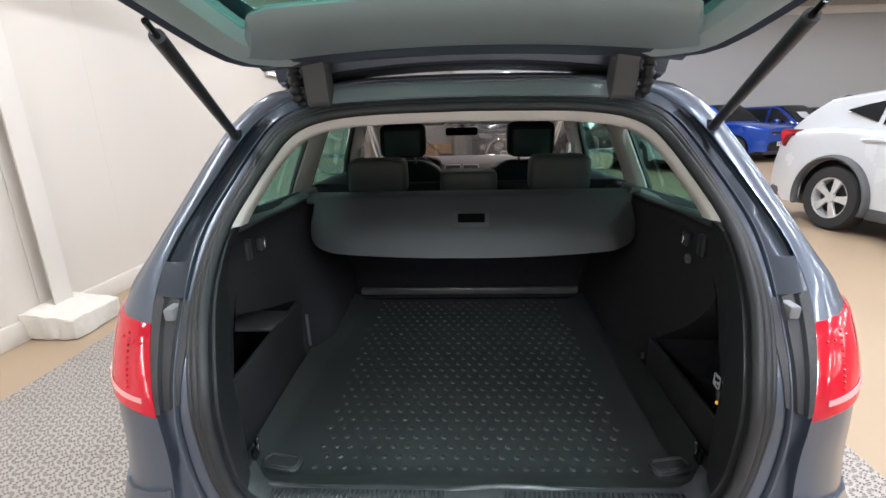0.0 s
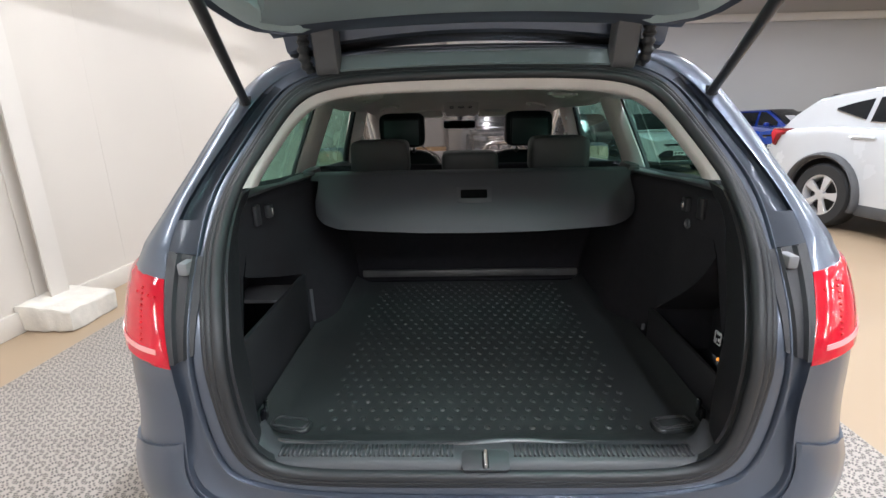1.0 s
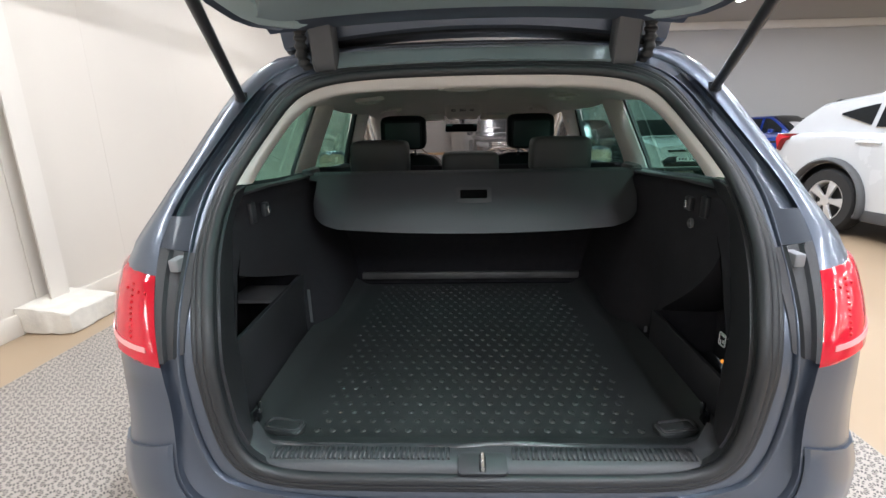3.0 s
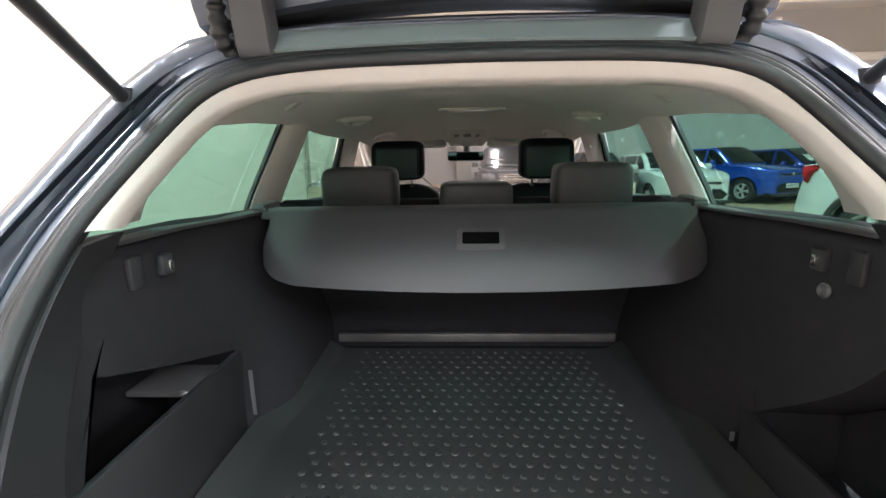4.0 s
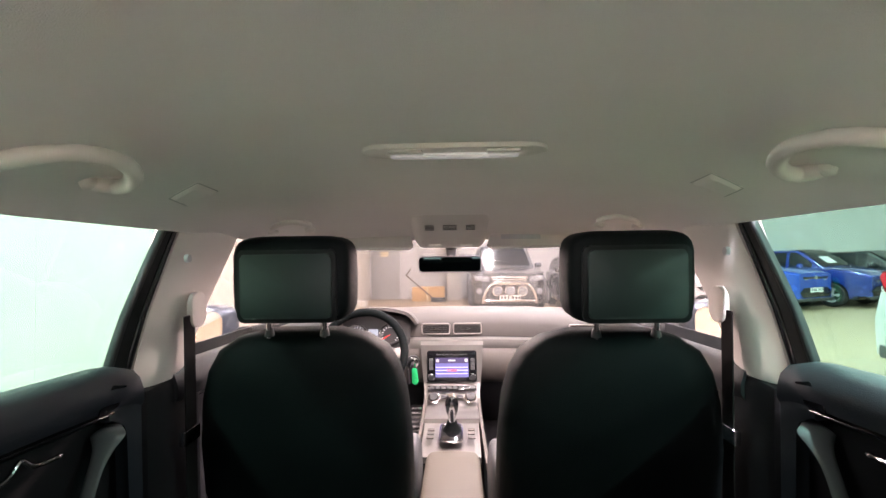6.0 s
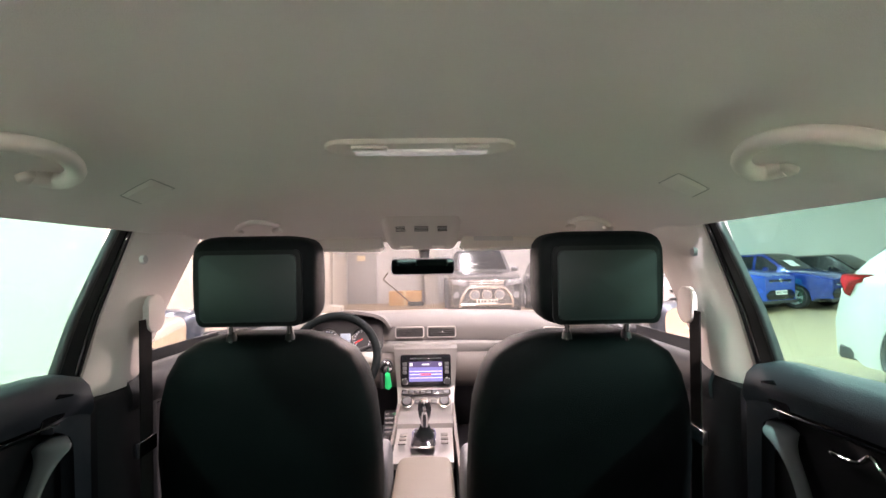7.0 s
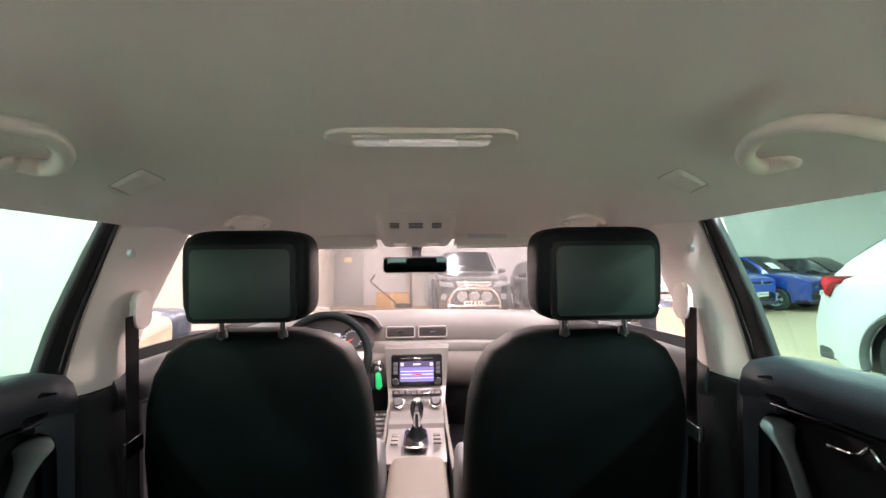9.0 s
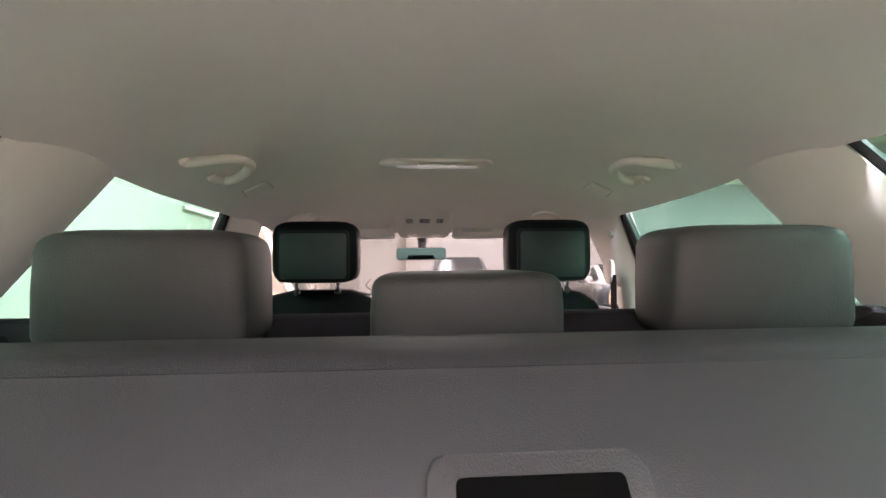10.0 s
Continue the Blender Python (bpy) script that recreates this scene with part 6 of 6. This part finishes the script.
    for a in ax:
        for s in (1, -1):
            wheel(c, s * (width(a) - .11), a, r, .22, s)
            if cladding:
                pts = [Vector((s * (width(a) + .004), a + r * 1.25 * math.cos(k), max(.26, r + r * 1.25 * math.sin(k)))) for k in np.linspace(-.35, math.pi + .35, 26)]
                part("arch_trim", tube(pts, .065, 8, flat=0.5), CLAD, c, "grey plastic arch trim")
    for s in (1, -1):
        part("sill", box(min(s * (W / 2 - .10), s * (W / 2 - .0)), max(s * (W / 2 - .10), s * (W / 2 - .0)), ax[1] + r * 1.2, ax[0] - r * 1.2, .22, .36, .03), CLAD if cladding else DARK, c)
        part("wing_mirror", moved(pillow(.20, .12, .14, .6), Matrix.Translation((s * (W / 2 + .06), cowl - .45, belt_z + .08))), paint, c)
    return c, width, deck, roof, h


def plain_plate(parent, m, w=.50):
    p = part("number_plate", prism(rounded(w, .11, .006), m, .006), PLATE, parent, "white plate with dark bars")
    for k in range(6):
        part("plate_bar", prism(rounded(.045, .06, .003), m @ Matrix.Translation((-.19 + k * .075 + (.03 if k > 2 else 0), 0, .0062)), .001), INK, p)


def facing(y, z, x=0):
    """Axes of a plate on the nose: z ahead."""
    return Matrix.Translation((x, y, z)) @ Matrix(((-1, 0, 0, 0), (0, 0, 1, 0), (0, 1, 0, 0), (0, 0, 0, 1)))


def front_face(c, width, h, nose_z, kind):
    for s in (1, -1):
        o = [(-.04, .0), (.26, .035), (.40, .12), (.34, .135), (.05, .07)]
        m = Matrix.Translation((s * (width(h) * .98 - .20), h - .10, nose_z - .16)) @ Matrix.Rotation(radians(-s * 28), 4, "Z") @ Matrix(((s, 0, 0, 0), (0, 0, 1, 0), (0, 1, 0, 0), (0, 0, 0, 1)))
        part("headlamp", prism(o, m @ Matrix.Translation((-.08, 0, .0)), .10, .012), LAMPGLASS, c, "clear headlamp")
        part("fog_lamp", prism([(0, 0), (.16, .0), (.20, .14), (.12, .16)], Matrix.Translation((s * (width(h) * .72), h - .05, .34)) @ Matrix.Rotation(radians(-s * 22), 4, "Z") @ Matrix(((s, 0, 0, 0), (0, 0, 1, 0), (0, 1, 0, 0), (0, 0, 0, 1))), .05, .01), BLACK, c)
    part("grille", prism([(-.52, 0), (.52, 0), (.62, .12), (.45, .24), (-.45, .24), (-.62, .12)], facing(h - .03, .32), .05, .012), BLACK_GLOSS, c, "black grille")
    part("upper_grille", prism([(-.45, 0), (.45, 0), (.50, .05), (-.50, .05)], facing(h - .03, nose_z - .13), .045, .008), BLACK_GLOSS, c)
    part("bumper_lip", prism([(-.70, 0), (.70, 0), (.75, .08), (-.75, .08)], facing(h - .06, .22), .08, .015), BLACK, c)
    part("badge", lathe([(0, 0), (.05, 0), (.045, .012), (0, .015)], 20, m=facing(h + .015, nose_z - .10)), CHROME, c)
    plain_plate(c, facing(h + .022, .50))


def stand(x, y, turn):
    """A pose on the floor; turn: degrees its nose swings from the far wall towards the left."""
    return pose(x, y, 0, 0, 0, turn)


def hall_cars():
    std = dict(belt_z=.98, hood_z=.99, nose_z=.80, r=.32, wb=2.64, front_axle=1.40, cowl=1.0, roof0=.28, roof1=-1.1, tail=-1.95)
    tall = dict(belt_z=1.05, hood_z=1.05, nose_z=.90, r=.345, wb=2.64, front_axle=1.42, cowl=.98, roof0=.30, roof1=-1.0, tail=-2.02)
    small = dict(belt_z=.98, hood_z=1.0, nose_z=.80, r=.31, wb=2.51, front_axle=1.22, cowl=1.0, roof0=.30, roof1=-1.2, tail=-1.85)
    for label, paint, x, y, turn, L, W, H, spec in (
            ("white hatchback with a dark grille facing the aisle", WHITE, *COROLLA, 4.37, 1.79, 1.43, std),
            ("bright blue compact crossover facing the aisle", BLUE, *CHR, 4.36, 1.80, 1.56, tall),
            ("deep blue small hatchback with a price sheet in its windscreen", BLUE_DARK, *YARIS, 3.95, 1.70, 1.50, small),
            ("dark grey hatchback in the back row", DARK, *DARKA, 4.3, 1.78, 1.46, std),
            ("dark grey saloon with its lamps towards the aisle", DARK, *DARKB, 4.4, 1.80, 1.45, std)):
        c, width, deck, roof, h = parked_car(label, stand(x, y, turn), paint, L, W, H, **spec)
        front_face(c, width, h, spec["nose_z"], label)
        if "price" in label:
            part("price_sheet", prism(rounded(.45, .28, .005), Matrix.Translation((.10, spec["cowl"] - .22, 1.225)) @ Matrix.Rotation(radians(180), 4, "Z") @ pose(0, 0, 0, 40), .003), PAPER, c, "white price sheet")


COROLLA = (5.45, 13.7, 180)
CHR = (7.9, 15.4, 204)
YARIS = (10.0, 15.6, 204)
DARKA = (3.6, 14.4, 180)
DARKB = (12.1, 15.8, 204)
hall_cars()


SUV_LINES = dict(deck=[(-2.315, .72), (-2.26, .92), (-2.18, 1.12), (-2.0, 1.17), (-1.3, 1.20), (-.7, 1.17), (.95, 1.08)],
                 roof=[(-2.2, 1.17), (-2.15, 1.215), (-1.94, 1.385), (-1.74, 1.51), (-1.68, 1.545), (-1.0, 1.62), (0, 1.66), (.25, 1.66)],
                 sill=[(-1.36, 1.385), (-.88, 1.245), (0, 1.20), (.8, 1.16)], head=[(-1.36, 1.40), (-1.15, 1.455), (-.92, 1.497), (.1, 1.545), (.4, 1.52), (.8, 1.19)],
                 panes=((-1.36, -.95), (-.89, .10), (.16, .74)))


def white_suv():
    c, width, deck, roof, h = parked_car("white sport utility car with grey arch trims and alloy wheels", stand(*SUV), WHITE, 4.63, 1.86, 1.66,
        belt_z=1.10, hood_z=1.08, nose_z=.92, r=.385, wb=2.66, front_axle=1.42, cowl=.95, roof0=.25, roof1=-1.70, tail=-2.17, cladding=True, suv=SUV_LINES)
    for s in (1, -1):
        o = [(0, .0), (.04, -.14), (.08, -.16), (.15, -.02), (.44, .03), (.52, .05), (.30, .062), (.03, .065)]
        m = Matrix.Translation((s * (width(-2.1) - .02), -2.18, 1.10)) @ Matrix.Rotation(radians(s * 8), 4, "Z") @ Matrix(((0, 0, s, 0), (1, 0, 0, 0), (0, 1, 0, 0), (0, 0, 0, 1)))
        t = part("tail_lamp", prism([(y, z) for y, z in o], m @ Matrix.Translation((0, 0, -.035)), .085, .008), CLADRED, c, "dark red arrow-shaped tail lamp")
        part("lit_core", prism([(.014, .0), (.05, -.11), (.09, -.01), (.22, .025), (.03, .05)], m @ Matrix.Translation((0, 0, .049)), .006, .002), RED, t)
        part("door_handle", tube([(s * (W_SUV / 2 - .008), -.98, 1.075), (s * (W_SUV / 2 + .006), -.91, 1.082), (s * (W_SUV / 2 + .006), -.78, 1.078), (s * (W_SUV / 2 - .008), -.70, 1.07)], .014, 8), WHITE, c)
    part("roof_spoiler", prism([(-.58, 0), (.58, 0), (.52, .30), (-.52, .30)], Matrix.Translation((0, -1.95, 1.405)) @ pose(0, 0, 0, 28), .035, .012), BLACK_GLOSS, c, "black rear spoiler")
    part("rear_bumper", moved(pillow(1.74, .36, .17, .3), Matrix.Translation((0, -2.12, .345))), CLAD, c, "grey lower bumper")
    part("fin", prism([(-.10, 0), (.12, 0), (-.02, .07), (-.08, .07)], Matrix.Translation((.006, -1.1, 1.66)) @ Matrix(((0, 0, -1, 0), (1, 0, 0, 0), (0, 1, 0, 0), (0, 0, 0, 1))), .012, .004), WHITE, c)


W_SUV = 1.86
CLADRED = material("dark_red_lamp", (0.16, 0.006, 0.008), 0.12, 0, 0.1, 20)
SUV = (5.42, 4.62, 186.4)
white_suv()


def pickup():
    p, width, deck, roof, h = parked_car("dark grey pickup truck with a chrome bull bar and lamps", stand(*PICKUP), PICKGREY, 5.0, 1.86, 1.71,
        belt_z=1.10, hood_z=1.12, nose_z=1.00, r=.39, wb=3.08, front_axle=1.55, cowl=1.02, roof0=.42, roof1=-.95, tail=-1.25, cladding=True)
    for k in range(4):
        part("grille_bar", prism(rounded(.86 - .03 * k, .035, .012), facing(h + .0, .92 - k * .055), .06, .01), CHROME, p, "chrome grille bar")
    for s in (1, -1):
        part("headlamp", prism([(s * .46, .0), (s * .80, .04), (s * .84, .16), (s * .50, .13)], facing(h - .12, .80), .14, .015), LAMPGLASS, p, "clear headlamp")
        part("fog_lamp", lathe([(0, 0), (.075, 0), (.07, .03), (0, .04)], 20, m=facing(h - .04, .58, s * .72)), LAMPGLASS, p, "round fog lamp")
        part("bar_upright", tube(spline([(s * .62, h + .02, .30), (s * .60, h + .10, .50), (s * .46, h + .13, .73), (s * .30, h + .13, .79)], 16), .035, 10), CHROME, p, "chrome bull bar tube")
    part("bull_bar", tube([(-.32, h + .13, .79), (.32, h + .13, .79)], .035, 10), CHROME, p, "chrome bull bar tube")
    part("bull_bar", tube([(-.60, h + .08, .37), (.60, h + .08, .37)], .03, 10), CHROME, p, "chrome bull bar tube")
    for x in (-.29, 0, .29):
        l = part("driving_lamp", lathe([(0, 0), (.11, 0), (.125, .05), (.115, .06), (0, .05)], 24, m=facing(h + .12, .60, x)), CHROME, p, "round driving lamp")
        part("lens", lathe([(0, .056), (.105, .056), (.09, .07), (0, .075)], 24, m=facing(h + .12, .60, x)), LAMPGLASS, l)
    plain_plate(p, facing(h + .12, .44))
    part("price_sheet", prism(rounded(.40, .22, .005), Matrix.Translation((.30, .80, 1.385)) @ Matrix.Rotation(radians(180), 4, "Z") @ pose(0, 0, 0, 44), .003), PAPER, p, "white price sheet")


PICKUP = (1.31, 15.42, 179)
pickup()


def far_wall_things():
    d = thing("door_1", "grey steel hall door with a small notice", "door", (0, 0, 0), kind="structure")
    part("leaf", box(-3.0, -1.98, 18.0, 18.05, 0, 2.3, .01), GREYDOOR, d)
    part("notice", box(-2.66, -2.38, 17.99, 18.0, 1.50, 1.68), PALEYELLOW, d, "small yellowish notice")
    c = thing("concrete_pillar", "grey concrete pillar by the end wall", "pillar", (0, 0, 0), kind="structure")
    part("shaft", box(-.31, .16, 17.45, 18.0, 0, 6.1, .02), CONC, c)
    t = thing("wall_lamp", "lit tube lamp along the hall wall", "lamp", (-3.0, 8.05, 2.12))
    part("batten", box(-.05, .0, -.48, .48, -.03, .03, .006), COLUMN, t, "white lamp batten")
    part("tube", tube([(.02, -.45, 0), (.02, .45, 0)], .014, 10), TUBE_LIT, t, "lit white tube")
    b = thing("cardboard_box", "brown cardboard box on the floor", "box", (0, 0, 0))
    part("carton", box(-1.48, -.40, 17.1, 17.7, 0, .46, .01), CARD, b)
    part("tape", box(-.99, -.93, 17.097, 17.703, .0, .463), PALEYELLOW, b)
    s = thing("push_broom", "broom leaning with its handle up beside the box", "broom", (0, 0, 0))
    part("handle", tube([(-1.66, 17.06, .86), (-.80, 16.9, .14)], .022, 8), BROWN, s)
    part("grip", tube([(-1.66, 17.06, .86), (-1.50, 17.06, 1.08)], .022, 8), BROWN, s)
    part("head", box(-.84, -.34, 16.8, 16.92, .0, .14, .02), BLACK, s)


TUBE_LIT = material("lit_tube", (0.9, 0.9, 0.9), 0.4, emit=(1, .97, .92), strength=1.5)
GREYDOOR = material("grey_door_paint", (0.30, 0.29, 0.28), 0.5)
PALEYELLOW = material("pale_yellow", (0.62, 0.52, 0.32), 0.6)
CONC = material("grey_concrete", (0.42, 0.40, 0.37), 0.8, 0, 0.1, 4, 0.4, 40)
CARD = material("cardboard", (0.50, 0.30, 0.13), 0.8, 0, 0.08, 6)
BROWN = material("dark_wood", (0.10, 0.06, 0.04), 0.6, 0, 0.2, 20)
far_wall_things()
